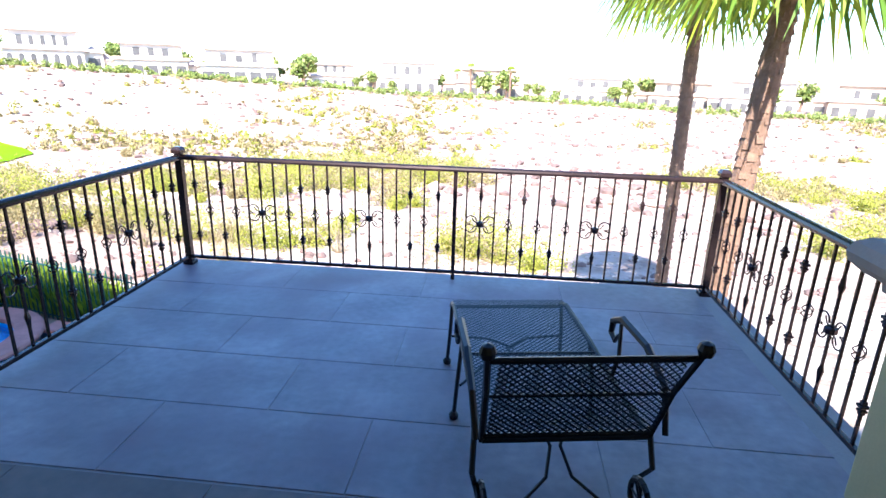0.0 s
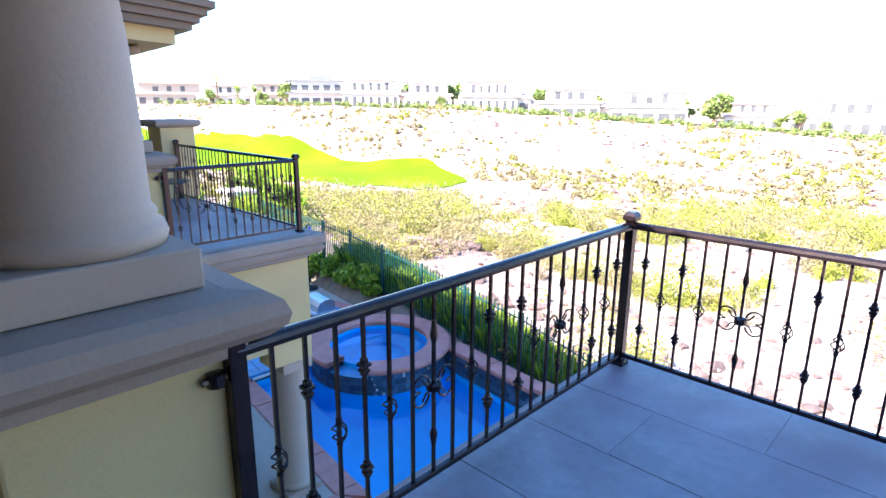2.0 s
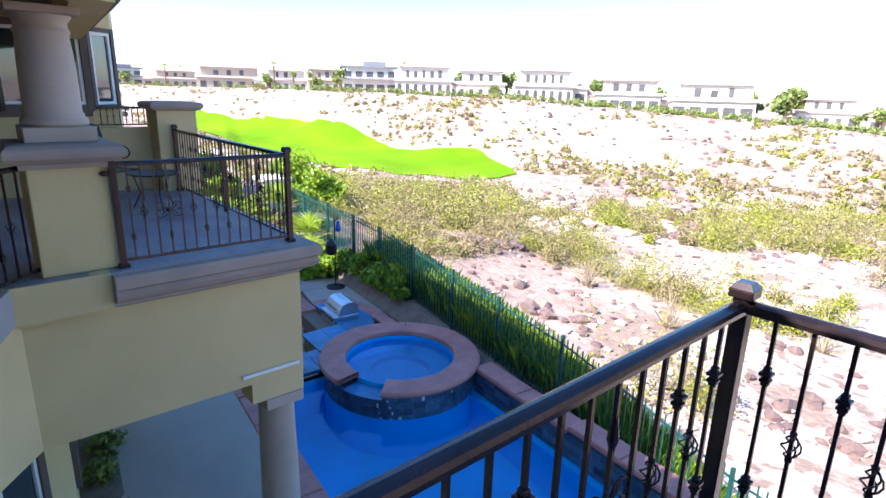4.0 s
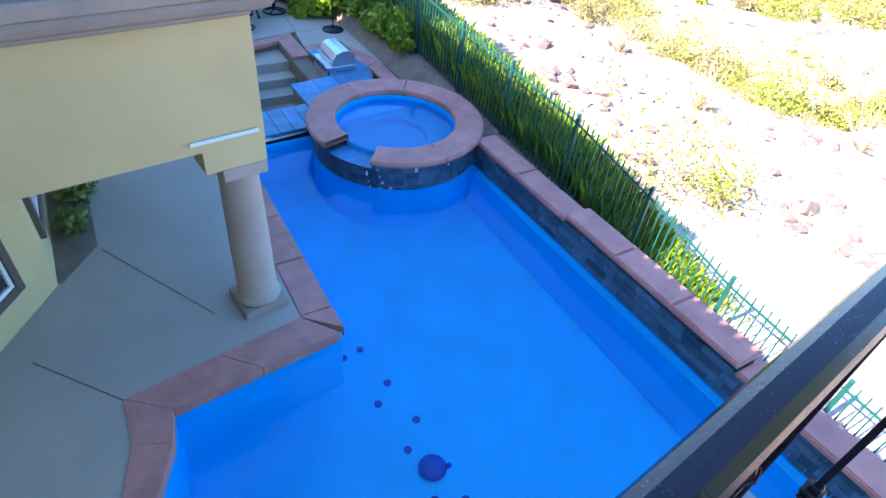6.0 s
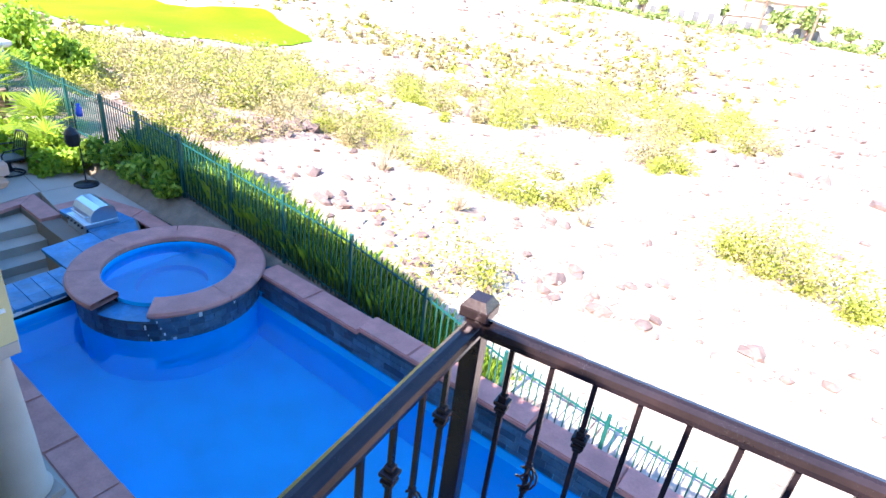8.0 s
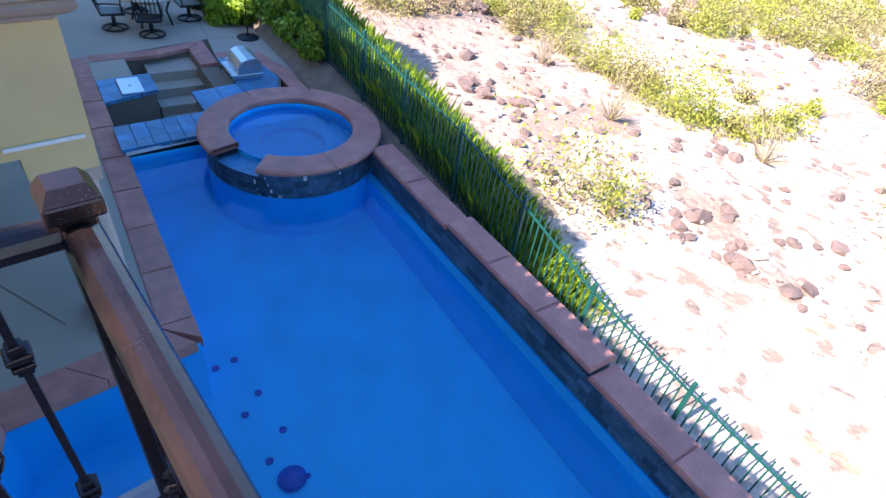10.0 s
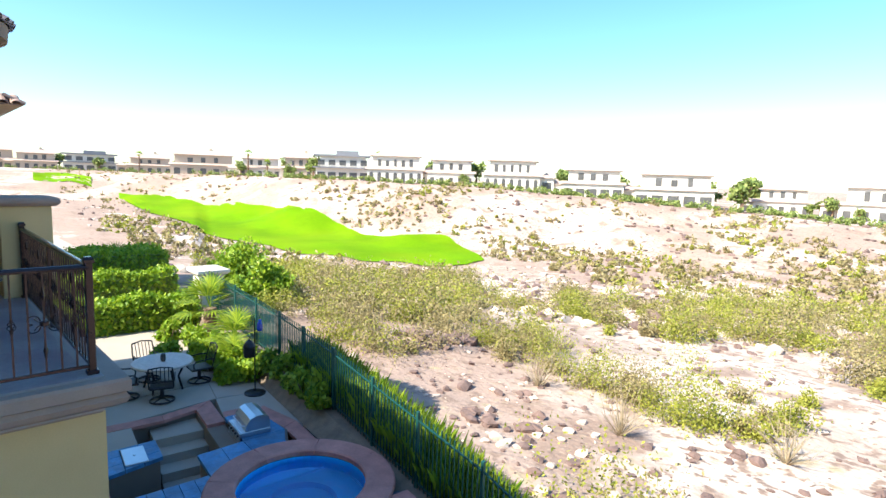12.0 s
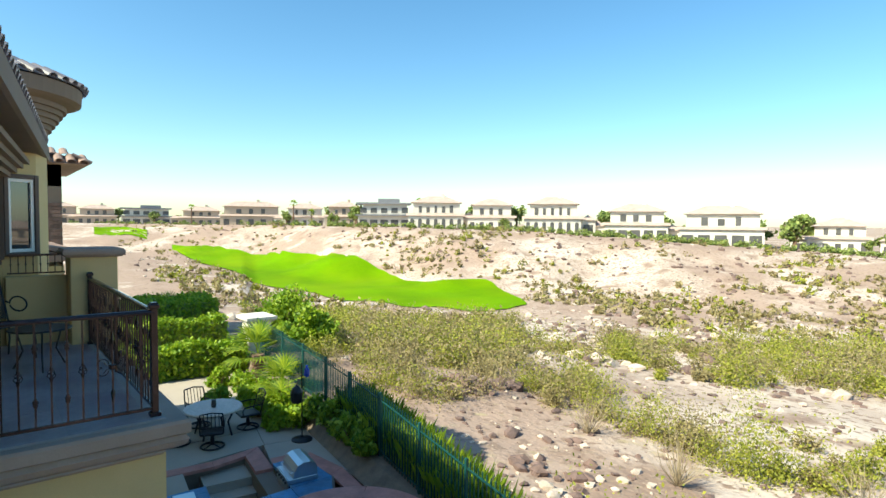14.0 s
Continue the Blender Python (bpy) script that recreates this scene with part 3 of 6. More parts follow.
col = pedestal_column((-0.30, -2.79, 0))
copy_thing(col, pose(4.31, -2.52, 0))
copy_thing(col, pose(-4.08, -2.33, 0, 0, 0, 8))
copy_thing(col, pose(-5.02, -1.24, 0))


# railings
def baluster_mesh(kind):
    b = bmnew()
    h0, h1, t = 0.075, 0.885, 0.0065
    box(b, -t, -t, h0, t, t, h1)
    if kind == "knuckle":
        for z in (0.26, 0.68):
            box(b, -0.012, -0.012, z - 0.034, 0.012, 0.012, z + 0.034, 0.003)
            box(b, -0.017, -0.017, z - 0.020, 0.017, 0.017, z - 0.008, 0.003)
            box(b, -0.020, -0.020, z + 0.002, 0.020, 0.020, z + 0.016, 0.003)
    if kind == "basket":
        for k in range(4):
            pts = []
            for i in range(8):
                u = i / 7
                a = 2 * math.pi * (k / 4 + u * 0.6)
                r = 0.026 * math.sin(math.pi * u) + 0.004
                pts.append((r * math.cos(a), r * math.sin(a), 0.425 + u * 0.09))
            tube(b, pts, 0.0035, 5)
        for z in (0.42, 0.52):
            lathe(b, [(0, z - 0.008), (0.012, z - 0.004), (0.012, z + 0.004), (0, z + 0.008)], 8)
    if kind == "spear":
        for z, d in ((0.24, 1), (0.70, -1)):
            lathe(b, [(0, z - 0.09 * d), (0.008, z - 0.06 * d), (0.017, z + 0.01 * d), (0.006, z + 0.05 * d), (0, z + 0.055 * d)], 8)
        lathe(b, [(0, 0.447), (0.022, 0.449), (0.032, 0.458), (0.032, 0.482), (0.022, 0.491), (0, 0.493)], 10)
        for sx in (-1, 1):
            for sz in (-1, 1):
                pts = []
                for i in range(16):
                    u = i / 15
                    a = u * 1.55 * math.pi
                    r = 0.058 * (1 - 0.62 * u)
                    cx, cz = 0.036 + 0.012, 0.045
                    pts.append((sx * (cx + 0.03 - r * math.cos(a) * 0.9), 0, 0.47 + sz * (cz + r * math.sin(a) * 0.9 - 0.02)))
                tube(b, pts, [0.0055 - 0.002 * i / 15 for i in range(16)], 5)
                pts = [(sx * 0.01, 0, 0.47 + sz * 0.012), (sx * 0.045, 0, 0.47 + sz * 0.02), (sx * 0.066, 0, 0.47 + sz * 0.05)]
                tube(b, pts, 0.0045, 5)
    return mesh_of(b, "baluster_" + kind, IRON)


BALUSTERS = {k: baluster_mesh(k) for k in ("plain", "knuckle", "basket", "spear")}


def railing(p, q, n, first=0, posts=(1, 1), mid=None, label="bronze coloured iron railing with scrolled medallions", brackets=(0, 0)):
    """A railing from p to q with n balusters. posts: whether there is one at each end."""
    p, q = Vector(p), Vector(q)
    d = q - p
    ln = d.length
    ob = empty("railing", (p.x, p.y, 0.0), math.degrees(math.atan2(d.y, d.x)), label=label, category="railing", group="railings of the terrace")
    b = bmnew()
    sec = [(-0.027, 0.880), (0.027, 0.880), (0.029, 0.896), (0.024, 0.910), (0.012, 0.918), (0.0, 0.920), (-0.012, 0.918), (-0.024, 0.910), (-0.029, 0.896)]
    lo = [b.verts.new((0.0, y, z)) for y, z in sec]
    hi = [b.verts.new((ln, y, z)) for y, z in sec]
    b.faces.new(lo)
    b.faces.new(hi)
    for i in range(len(sec)):
        j = (i + 1) % len(sec)
        b.faces.new((lo[i], lo[j], hi[j], hi[i]))
    part("top_rail", b, IRON, ob)
    b = bmnew()
    box(b, 0.0, -0.014, 0.050, ln, 0.014, 0.075, 0.003)
    part("bottom_rail", b, IRON, ob)
    xs = []
    if posts[0]:
        xs.append(0.0)
    if mid:
        xs.append(mid)
    if posts[1]:
        xs.append(ln)
    for x in xs:
        b = bmnew()
        r = 0.015 if x == mid else 0.027
        ht = 0.885 if x == mid else 0.945
        box(b, x - r, -r, -0.008, x + r, r, ht, 0.004)
        if x != mid:
            box(b, x - 0.044, -0.044, -0.006, x + 0.044, 0.044, 0.03, 0.006)
            po = part("post", b, IRON, ob)
            b = bmnew()
            box(b, x - 0.040, -0.040, 0.928, x + 0.040, 0.040, 0.960, 0.005)
            taper = [b.verts.new((x + q * k, w * k, z)) for k, z in ((0.038, 0.960), (0.024, 0.981)) for q, w in ((-1, -1), (1, -1), (1, 1), (-1, 1))]
            b.faces.new(taper[4:])
            b.faces.new(taper[:4])
            for i in range(4):
                j = (i + 1) % 4
                b.faces.new((taper[i], taper[j], taper[4 + j], taper[4 + i]))
            part("post_cap", b, IRON, po, "worn rounded post cap")
        else:
            part("post", b, IRON, ob, "slim middle post")
    for x, on in ((0.0, brackets[0]), (ln, brackets[1])):
        if on:
            b = bmnew()
            s = -1 if x == 0 else 1
            lathe(b, [(0, 0.80), (0.028, 0.805), (0.028, 0.845), (0, 0.85)], 10, (x + s * 0.06, 0))
            tube(b, [(x, 0, 0.825), (x + s * 0.10, 0, 0.825)], 0.012, 6)
            part("bracket", b, IRON, ob)
    cyc = ["knuckle", "basket", "knuckle", "basket", "plain", "spear", "plain", "basket"]
    for i in range(n):
        x = ln * (i + 1) / (n + 1)
        if mid and abs(x - mid) < 0.04:
            continue
        piece("baluster", BALUSTERS[cyc[(i + first) % 8]], ob, pose(x, 0, 0))
    return ob


railing((0, 0), (4.2, 0), 37, 0, (1, 1), 2.23)
railing((0, -0.022), (0, -2.50), 20, 0, (0, 1), None, brackets=(0, 1))
railing((4.2, -0.022), (4.2, -2.20), 18, 0, (0, 1), None, brackets=(0, 1))
railing((-4.72, 0.64), (-4.72, -0.93), 14, 3, (1, 1), None, "bronze iron railing along the side of the neighbouring balcony", brackets=(0, 1))
railing((-4.742, 0.64), (-8.40, 0.64), 32, 0, (0, 1), 1.8, "bronze iron railing along the front of the neighbouring balcony")
railing((-4.28, -2.02), (-4.84, -1.50), 5, 0, (0, 0), None, "short bronze iron railing between two columns")

# end pier of the balcony with its parapet and short rail
bm = bmnew()
box(bm, -8.98, 0.42, -0.01, -8.42, 0.98, 1.22, 0.012)
pier = part("pier", bm, STUCCO, label="yellow stucco pier with a stone cap", category="pier")
bm = bmnew()
sweep(bm, [(-8.42, 0.42), (-8.42, 0.98), (-8.98, 0.98), (-8.98, 0.42)], [(0.0, 1.18), (0.05, 1.19), (0.085, 1.225), (0.09, 1.26), (0.07, 1.295), (0, 1.305)], True)
box(bm, -8.98, 0.42, 1.221, -8.42, 0.98, 1.304)
part("cap", bm, STONE, pier)
bm = bmnew()
box(bm, -9.0, -0.26, 0.0, -8.80, 0.418, 0.92, 0.01)
part("wall_parapet", bm, STUCCO, label="low yellow stucco parapet wall", category="wall", kind="structure")
rl = empty("railing", (-8.9, -0.24, 0.92), 90, label="short bronze iron railing on the parapet", category="railing")
bm = bmnew()
box(bm, 0, -0.018, 0.27, 0.65, 0.018, 0.30, 0.004)
part("top_rail", bm, IRON, rl)
bm = bmnew()
box(bm, 0, -0.012, 0.03, 0.65, 0.012, 0.05)
part("bottom_rail", bm, IRON, rl)
bm = bmnew()
box(bm, -0.006, -0.006, 0.05, 0.006, 0.006, 0.27)
lathe(bm, [(0, 0.14), (0.016, 0.16), (0, 0.18)], 8)
bal = mesh_of(bm, "baluster", IRON)
for i in range(8):
    piece("baluster", bal, rl, pose(0.04 + i * 0.082, 0, 0))


# expanded-metal loungers and chairs
def metal_mesh(b, o, u, v, nu, nv, r=0.003):
    """An expanded metal panel: o corner, u and v its sides, as two sets of slanting strips."""
    o, u, v = Vector(o), Vector(u), Vector(v)
    nrm = u.cross(v).normalized() * r
    k = nu + nv
    for s in (0, 1):
        for i in range(1, k):
            t0, t1 = max(0, i - nv), min(i, nu)
            a = (t0 / nu, (i - t0) / nv)
            c = (t1 / nu, (i - t1) / nv)
            if s:
                a, c = (1 - a[0], a[1]), (1 - c[0], c[1])
            p, q = o + u * a[0] + v * a[1], o + u * c[0] + v * c[1]
            w = (q - p).normalized().cross(nrm.normalized()) * r
            if (q - p).length < 1e-4:
                continue
            vs = [b.verts.new(x) for x in (p - w + nrm, p + w + nrm, q + w + nrm, q - w + nrm, p - w - nrm, p + w - nrm, q + w - nrm, q - w - nrm)]
            for f in ((0, 1, 2, 3), (4, 5, 6, 7), (0, 1, 5, 4), (2, 3, 7, 6)):
                b.faces.new([vs[j] for j in f])
    return b


def scroll(c, r, turns, sgn=1, n=20, plane="xz", start=0.0):
    pts = []
    for i in range(n):
        u = i / (n - 1)
        a = start + sgn * u * turns * 2 * math.pi
        rr = r * (1 - 0.75 * u)
        pts.append((c[0] + rr * math.cos(a), c[1], c[2] + rr * math.sin(a)))
    return pts


def iron_lounger(at, rz):
    """An iron chaise, its foot towards local +y; the back leans towards -y."""
    ob = empty("chaise_lounge", at, rz, label="black wrought iron chaise lounge with expanded metal mesh", category="lounge chair")
    w = 0.31
    b = bmnew()
    tube(b, [(-w, 0.74, 0.34), (w, 0.74, 0.34)], 0.011)
    for s in (-1, 1):
        tube(b, [(s * w, -0.50, 0.36), (s * w, -0.2, 0.36), (s * w, 0.2, 0.39), (s * w, 0.62, 0.40), (s * w, 0.72, 0.37), (s * w, 0.74, 0.34)], 0.012)
    tube(b, [(-w, -0.5, 0.36), (w, -0.5, 0.36)], 0.011)
    tube(b, [(-w, 0.1, 0.382), (w, 0.1, 0.382)], 0.008)
    part("seat_frame", b, BLACK_IRON, ob)
    b = bmnew()
    metal_mesh(b, (-w, -0.5, 0.362), (2 * w, 0, 0), (0, 0.62, 0.024), 22, 24, 0.0021)
    metal_mesh(b, (-w, 0.12, 0.386), (2 * w, 0, 0), (0, 0.58, 0.010), 22, 22, 0.0021)
    part("seat", b, BLACK_IRON, ob, "expanded metal mesh seat", kind="stuff")
    bk = (0, -0.50, 0.37)
    top = (0, -0.70, 0.81)
    b = bmnew()
    for s in (-1, 1):
        tube(b, [(s * (w - 0.0), bk[1], bk[2]), (s * (w + 0.01), -0.59, 0.60), (s * (w + 0.03), top[1], top[2])], 0.012)
        lathe(b, [(0, top[2] - 0.02), (0.022, top[2] - 0.012), (0.028, top[2] + 0.008), (0.02, top[2] + 0.03), (0, top[2] + 0.038)], 10, (s * (w + 0.03), top[1]))
    tube(b, [(-w - 0.02, -0.685, 0.78), (w + 0.02, -0.685, 0.78)], 0.012)
    tube(b, [(-w, -0.515, 0.39), (w, -0.515, 0.39)], 0.010)
    tube(b, [(-w, -0.595, 0.60), (w, -0.595, 0.60)], 0.006)
    part("back_frame", b, BLACK_IRON, ob)
    b = bmnew()
    metal_mesh(b, (-w + 0.01, -0.52, 0.395), (2 * w - 0.02, 0, 0), (0, -0.165, 0.375), 22, 15, 0.0021)
    part("backrest", b, BLACK_IRON, ob, "expanded metal mesh backrest", kind="stuff")
    for s in (-1, 1):
        b = bmnew()
        tube(b, [(s * w, 0.71, 0.38), (s * (w + 0.01), 0.69, 0.2), (s * (w + 0.02), 0.71, 0.02)], 0.010)
        leg = part("leg", b, BLACK_IRON, ob)
        b = bmnew()
        lathe(b, [(0, 0), (0.022, 0.0), (0.024, 0.02), (0.012, 0.035), (0, 0.035)], 10, (s * (w + 0.02), 0.71))
        part("foot", b, BLACK_IRON, leg)
        b = bmnew()
        tube(b, [(s * w, 0.20, 0.38), (s * (w + 0.02), 0.16, 0.2), (s * (w + 0.03), 0.17, 0.02)], 0.010)
        leg = part("leg", b, BLACK_IRON, ob)
        b = bmnew()
        lathe(b, [(0, 0), (0.022, 0.0), (0.024, 0.02), (0.012, 0.035), (0, 0.035)], 10, (s * (w + 0.03), 0.17))
        part("foot", b, BLACK_IRON, leg)
        b = bmnew()
        tube(b, [(s * (w + 0.02), -0.45, 0.37), (s * (w + 0.03), -0.50, 0.22), (s * (w + 0.01), -0.44, 0.13), (s * w, -0.50, 0.10)], 0.011)
        part("leg", b, BLACK_IRON, ob, "curved back leg")
        # armrest that ends in a scroll
        b = bmnew()
        pts = [(s * (w + 0.03), -0.55, 0.40), (s * (w + 0.04), -0.48, 0.55), (s * (w + 0.04), -0.30, 0.62), (s * (w + 0.04), -0.05, 0.62), (s * (w + 0.04), 0.05, 0.57), (s * (w + 0.04), 0.06, 0.51), (s * (w + 0.04), 0.01, 0.49), (s * (w + 0.04), -0.02, 0.53)]
        tube(b, pts, [0.011, 0.013, 0.016, 0.018, 0.016, 0.013, 0.011, 0.009])
        tube(b, [(s * (w + 0.035), -0.05, 0.60), (s * (w + 0.02), -0.10, 0.48), (s * w, -0.10, 0.37)], 0.009)
        part("armrest", b, BLACK_IRON, ob, "curled iron armrest")
        b = bmnew()
        for k in range(18):
            a0, a1 = 2 * math.pi * k / 18, 2 * math.pi * (k + 1) / 18
            tube(b, [(s * (w - 0.01), -0.52 + 0.085 * math.cos(a0), 0.086 + 0.085 * math.sin(a0)), (s * (w - 0.01), -0.52 + 0.085 * math.cos(a1), 0.086 + 0.085 * math.sin(a1))], 0.012)
        for k in range(4):
            a0 = math.pi * k / 4
            tube(b, [(s * (w - 0.01), -0.52 - 0.08 * math.cos(a0), 0.086 - 0.08 * math.sin(a0)), (s * (w - 0.01), -0.52 + 0.08 * math.cos(a0), 0.086 + 0.08 * math.sin(a0))], 0.005)
        part("wheel", b, BLACK_IRON, ob, "spoked iron wheel")
    b = bmnew()
    tube(b, [(-w, -0.52, 0.086), (w, -0.52, 0.086)], 0.008)
    part("axle", b, BLACK_IRON, ob)
    for s in (-1, 1):
        b = bmnew()
        tube(b, [(s * w, 0.2, 0.16), (s * 0.15, 0.40, 0.17), (0, 0.50, 0.17), (-s * 0.02, 0.56, 0.17), (s * 0.12, 0.66, 0.18), (s * w, 0.69, 0.18)], 0.007)
        part("stretcher", b, BLACK_IRON, ob)
        b = bmnew()
        tube(b, [(s * 0.16, -0.52, 0.086), (s * 0.05, -0.46, 0.16), (s * 0.02, -0.38, 0.24), (s * 0.06, -0.32, 0.31)], 0.007)
        part("brace", b, BLACK_IRON, ob)
    return ob


iron_lounger((2.77, -2.03, 0.004), 10)


def iron_chair(at, rz):
    ob = empty("patio_chair", at, rz, label="black wrought iron patio chair with scrolled arms", category="chair")
    b = bmnew()
    metal_mesh(b, (-0.24, -0.24, 0.42), (0.48, 0, 0), (0, 0.48, 0.01), 16, 16)
    part("seat", b, BLACK_IRON, ob, kind="stuff")
    b = bmnew()
    for s in (-1, 1):
        tube(b, [(s * 0.24, 0.24, 0.43), (s * 0.25, -0.24, 0.42), (s * 0.25, -0.34, 0.7), (s * 0.25, -0.42, 0.98)], 0.011)
    tube(b, [(-0.25, -0.42, 0.98), (0, -0.44, 1.03), (0.25, -0.42, 0.98)], 0.011)
    tube(b, [(-0.24, 0.24, 0.43), (0.24, 0.24, 0.43)], 0.011)
    part("frame", b, BLACK_IRON, ob)
    b = bmnew()
    metal_mesh(b, (-0.24, -0.25, 0.45), (0.48, 0, 0), (0, -0.16, 0.5), 14, 16)
    part("backrest", b, BLACK_IRON, ob, kind="stuff")
    for s in (-1, 1):
        b = bmnew()
        tube(b, [(s * 0.27, -0.32, 0.66)] + [(s * 0.28, -0.1 + 0.16 * math.cos(a), 0.64 + 0.09 * math.sin(a)) for a in np.linspace(math.pi, -0.9 * math.pi, 14)], 0.010)
        part("armrest", b, BLACK_IRON, ob)
        for y in (-0.22, 0.22):
            b = bmnew()
            tube(b, [(s * 0.24, y, 0.42), (s * 0.26, y * 1.1, 0.2), (s * 0.25, y * 1.15, 0.0)], 0.011)
            part("leg", b, BLACK_IRON, ob)
    return ob


iron_chair((-7.9, -0.35, 0.004), -60)
bm = bmnew()
tb = empty("side_table", (-7.2, 0.0, 0.004), 0, label="low round black iron side table", category="table")
lathe(bm, [(0, 0.44), (0.30, 0.44), (0.31, 0.45), (0.30, 0.46), (0, 0.46)], 24)
part("tabletop", bm, BLACK_IRON, tb)
for k in range(3):
    bm = bmnew()
    a = 2.1 * k
    tube(bm, [(0.25 * math.cos(a), 0.25 * math.sin(a), 0.44), (0.18 * math.cos(a), 0.18 * math.sin(a), 0.2), (0.28 * math.cos(a), 0.28 * math.sin(a), 0.0)], 0.01)
    part("leg", bm, BLACK_IRON, tb)


def wood_lounger(at, rz):
    """A slatted wooden chaise: foot towards local +x, back raised at -x."""
    ob = empty("wooden_chaise", at, rz, label="weathered slatted teak chaise lounge with raised back", category="lounge chair")
    slat = mesh_of(box(bmnew(), -0.028, -0.30, -0.010, 0.028, 0.30, 0.010, 0.004), "slat", WOOD)
    for i in range(13):
        piece("slat", slat, ob, pose(-0.28 + i * 0.078, 0, 0.335))
    for i in range(9):
        u = 0.05 + i * 0.078
        piece("slat", slat, ob, pose(-0.34 - u * math.cos(radians(52)), 0, 0.335 + u * math.sin(radians(52)), 0, 52))
    for s in (-1, 1):
        b = bmnew()
        box(b, -0.95, s * 0.27 - 0.02, 0.25, 0.70, s * 0.27 + 0.02, 0.322, 0.004)
        part("side_rail", b, WOOD, ob)
        b = bmnew()
        box(b, -0.74, -0.018, -0.055, 0.02, 0.018, -0.012, 0.003)
        o = part("back_rail", b, WOOD, ob)
        o.matrix_local = pose(-0.34, s * 0.24, 0.335, 0, 52)
        for x in (-0.85, 0.52):
            b = bmnew()
            box(b, x - 0.03, s * 0.27 - 0.028, 0.0, x + 0.03, s * 0.27 + 0.028, 0.25, 0.004)
            part("leg", b, WOOD, ob)
    return ob


wood_lounger((-1.84, -3.69, 0.004), 40)

# ---- pool, bar and patio ----
def slab(name, pts, z0, z1, material, label, category):
    return part(name, prism(bmnew(), pts, z0, z1), material, label=label, category=category, kind="structure")


COPW = 0.37
slab("patio", [(-4.33, 0.72), (-4.33, -1.22)] + [(-3.79, -1.28), (-3.29, -1.50), (-3.15, -3.2), (-9.2, -3.2), (-9.2, -1.0)] + Ls((7.45, -COPW), (0.36, -COPW)), G - 0.25, G, CONCRETE, "pale concrete patio slab by the pool", "patio")
slab("patio", Ls((8.80, 0.66), (9.22, 2.56), (9.15, 4.0), (16.5, 4.0), (16.5, -6), (7.46, -6), (7.46, 0.02), (7.55, 0.66)), G - 0.25, G, CONCRETE, "pale concrete terrace beyond the sunken bar", "patio")
slab("patio", Ls((5.2, 4.32), (9.14, 4.3), (9.2, 2.58), (8.0, 2.45), (7.9, 3.5), (6.0, 3.95)), G - 0.25, G, CONCRETE, "pale concrete path beside the grill", "patio")
# joints of the slab
bm = bmnew()
for p, q in (((-5.32, -1.86), (-4.33, -1.22)), ((-6.86, -0.84), (-5.0, -0.05)), (L(10.2, 0.7), L(10.6, 4.0)), (L(9.2, 2.6), L(16.4, 3.2)), (L(5.9, 4.1), L(8.4, 3.2))):
    p, q = Vector(p), Vector(q)
    d = (q - p).normalized() * 0.008
    prism(bm, [(p.x - d.y, p.y + d.x), (q.x - d.y, q.y + d.x), (q.x + d.y, q.y - d.x), (p.x + d.y, p.y - d.x)], G - 0.02, G + 0.004)
part("patio_joint", bm, SOIL, label="dark saw cut joints of the patio", category="joint", kind="structure")
slab("garden_bed", [(-6.42, -1.38), (-6.95, -0.86), (-8.9, -0.62), (-9.1, -1.1), (-6.5, -1.42)], G - 0.1, G + 0.006, SOIL, "dark soil of a planting bed by the wall", "planting bed")

# basin
bm = bmnew()
basin = [(-4.02, -0.88), (-3.62, -1.0), (-3.12, -1.30), (-2.64, -2.4), (3.2, -2.4), L(-7.6, 3.62), L(4.62, 3.62), L(4.47, 0.0), L(0.0, 0.0)]
lo = [bm.verts.new((x, y, -5.35)) for x, y in basin]
hi = [bm.verts.new((x, y, WZ + 0.06)) for x, y in basin]
bm.faces.new(lo)
for i in range(len(basin)):
    j = (i + 1) % len(basin)
    bm.faces.new((lo[i], lo[j], hi[j], hi[i]))
part("pool_basin", bm, PLASTER, label="bright blue plastered swimming pool basin", category="swimming pool", kind="structure")
bm = flat_sheet(bmnew(), basin, WZ)
water = part_as_is("water", bm, WATER, label="clear still water of the swimming pool", category="water", kind="structure")
water.visible_shadow = False
# a shallow step along the far wall and drain covers
bm = bmnew()
prism(bm, Ls((-7.5, 3.61), (4.6, 3.61), (4.6, 3.48), (-7.5, 3.48)), -5.34, WZ - 0.10)
part("pool_bench", bm, SPA_PLASTER, label="narrow blue bench under the pool wall", category="ledge", kind="structure")
for x, y in ((-4.36, 1.28), (-4.36, 1.54), (-3.70, 1.56), (-3.50, 1.29), (-3.05, 1.57), (-2.77, 1.25), (-2.1, 1.16), (-1.9, 1.45)):
    bm = bmnew()
    lathe(bm, [(0, 0), (0.05, 0.0), (0.05, 0.015), (0.03, 0.022), (0, 0.022)], 12)
    o = part("pool_inlet", bm, BLUE_GLAZE, label="small dark blue round inlet in the pool floor", category="pool fitting", group="inlets of the pool floor")
    o.matrix_world = pose(x, y, -5.348)

bm = bmnew()
lathe(bm, [(0, 0), (0.15, 0.0), (0.17, 0.03), (0.13, 0.08), (0.05, 0.11), (0, 0.11)], 20)
tube(bm, [(0.08, 0, 0.08), (0.16, 0.03, 0.10), (0.19, 0.04, 0.16)], 0.03, 8)
o = part("pool_cleaner", bm, BLUE_GLAZE, label="round blue cleaner on the pool floor", category="pool cleaner")
o.matrix_world = pose(-2.42, 1.36, -5.348, 0, 0, 40)

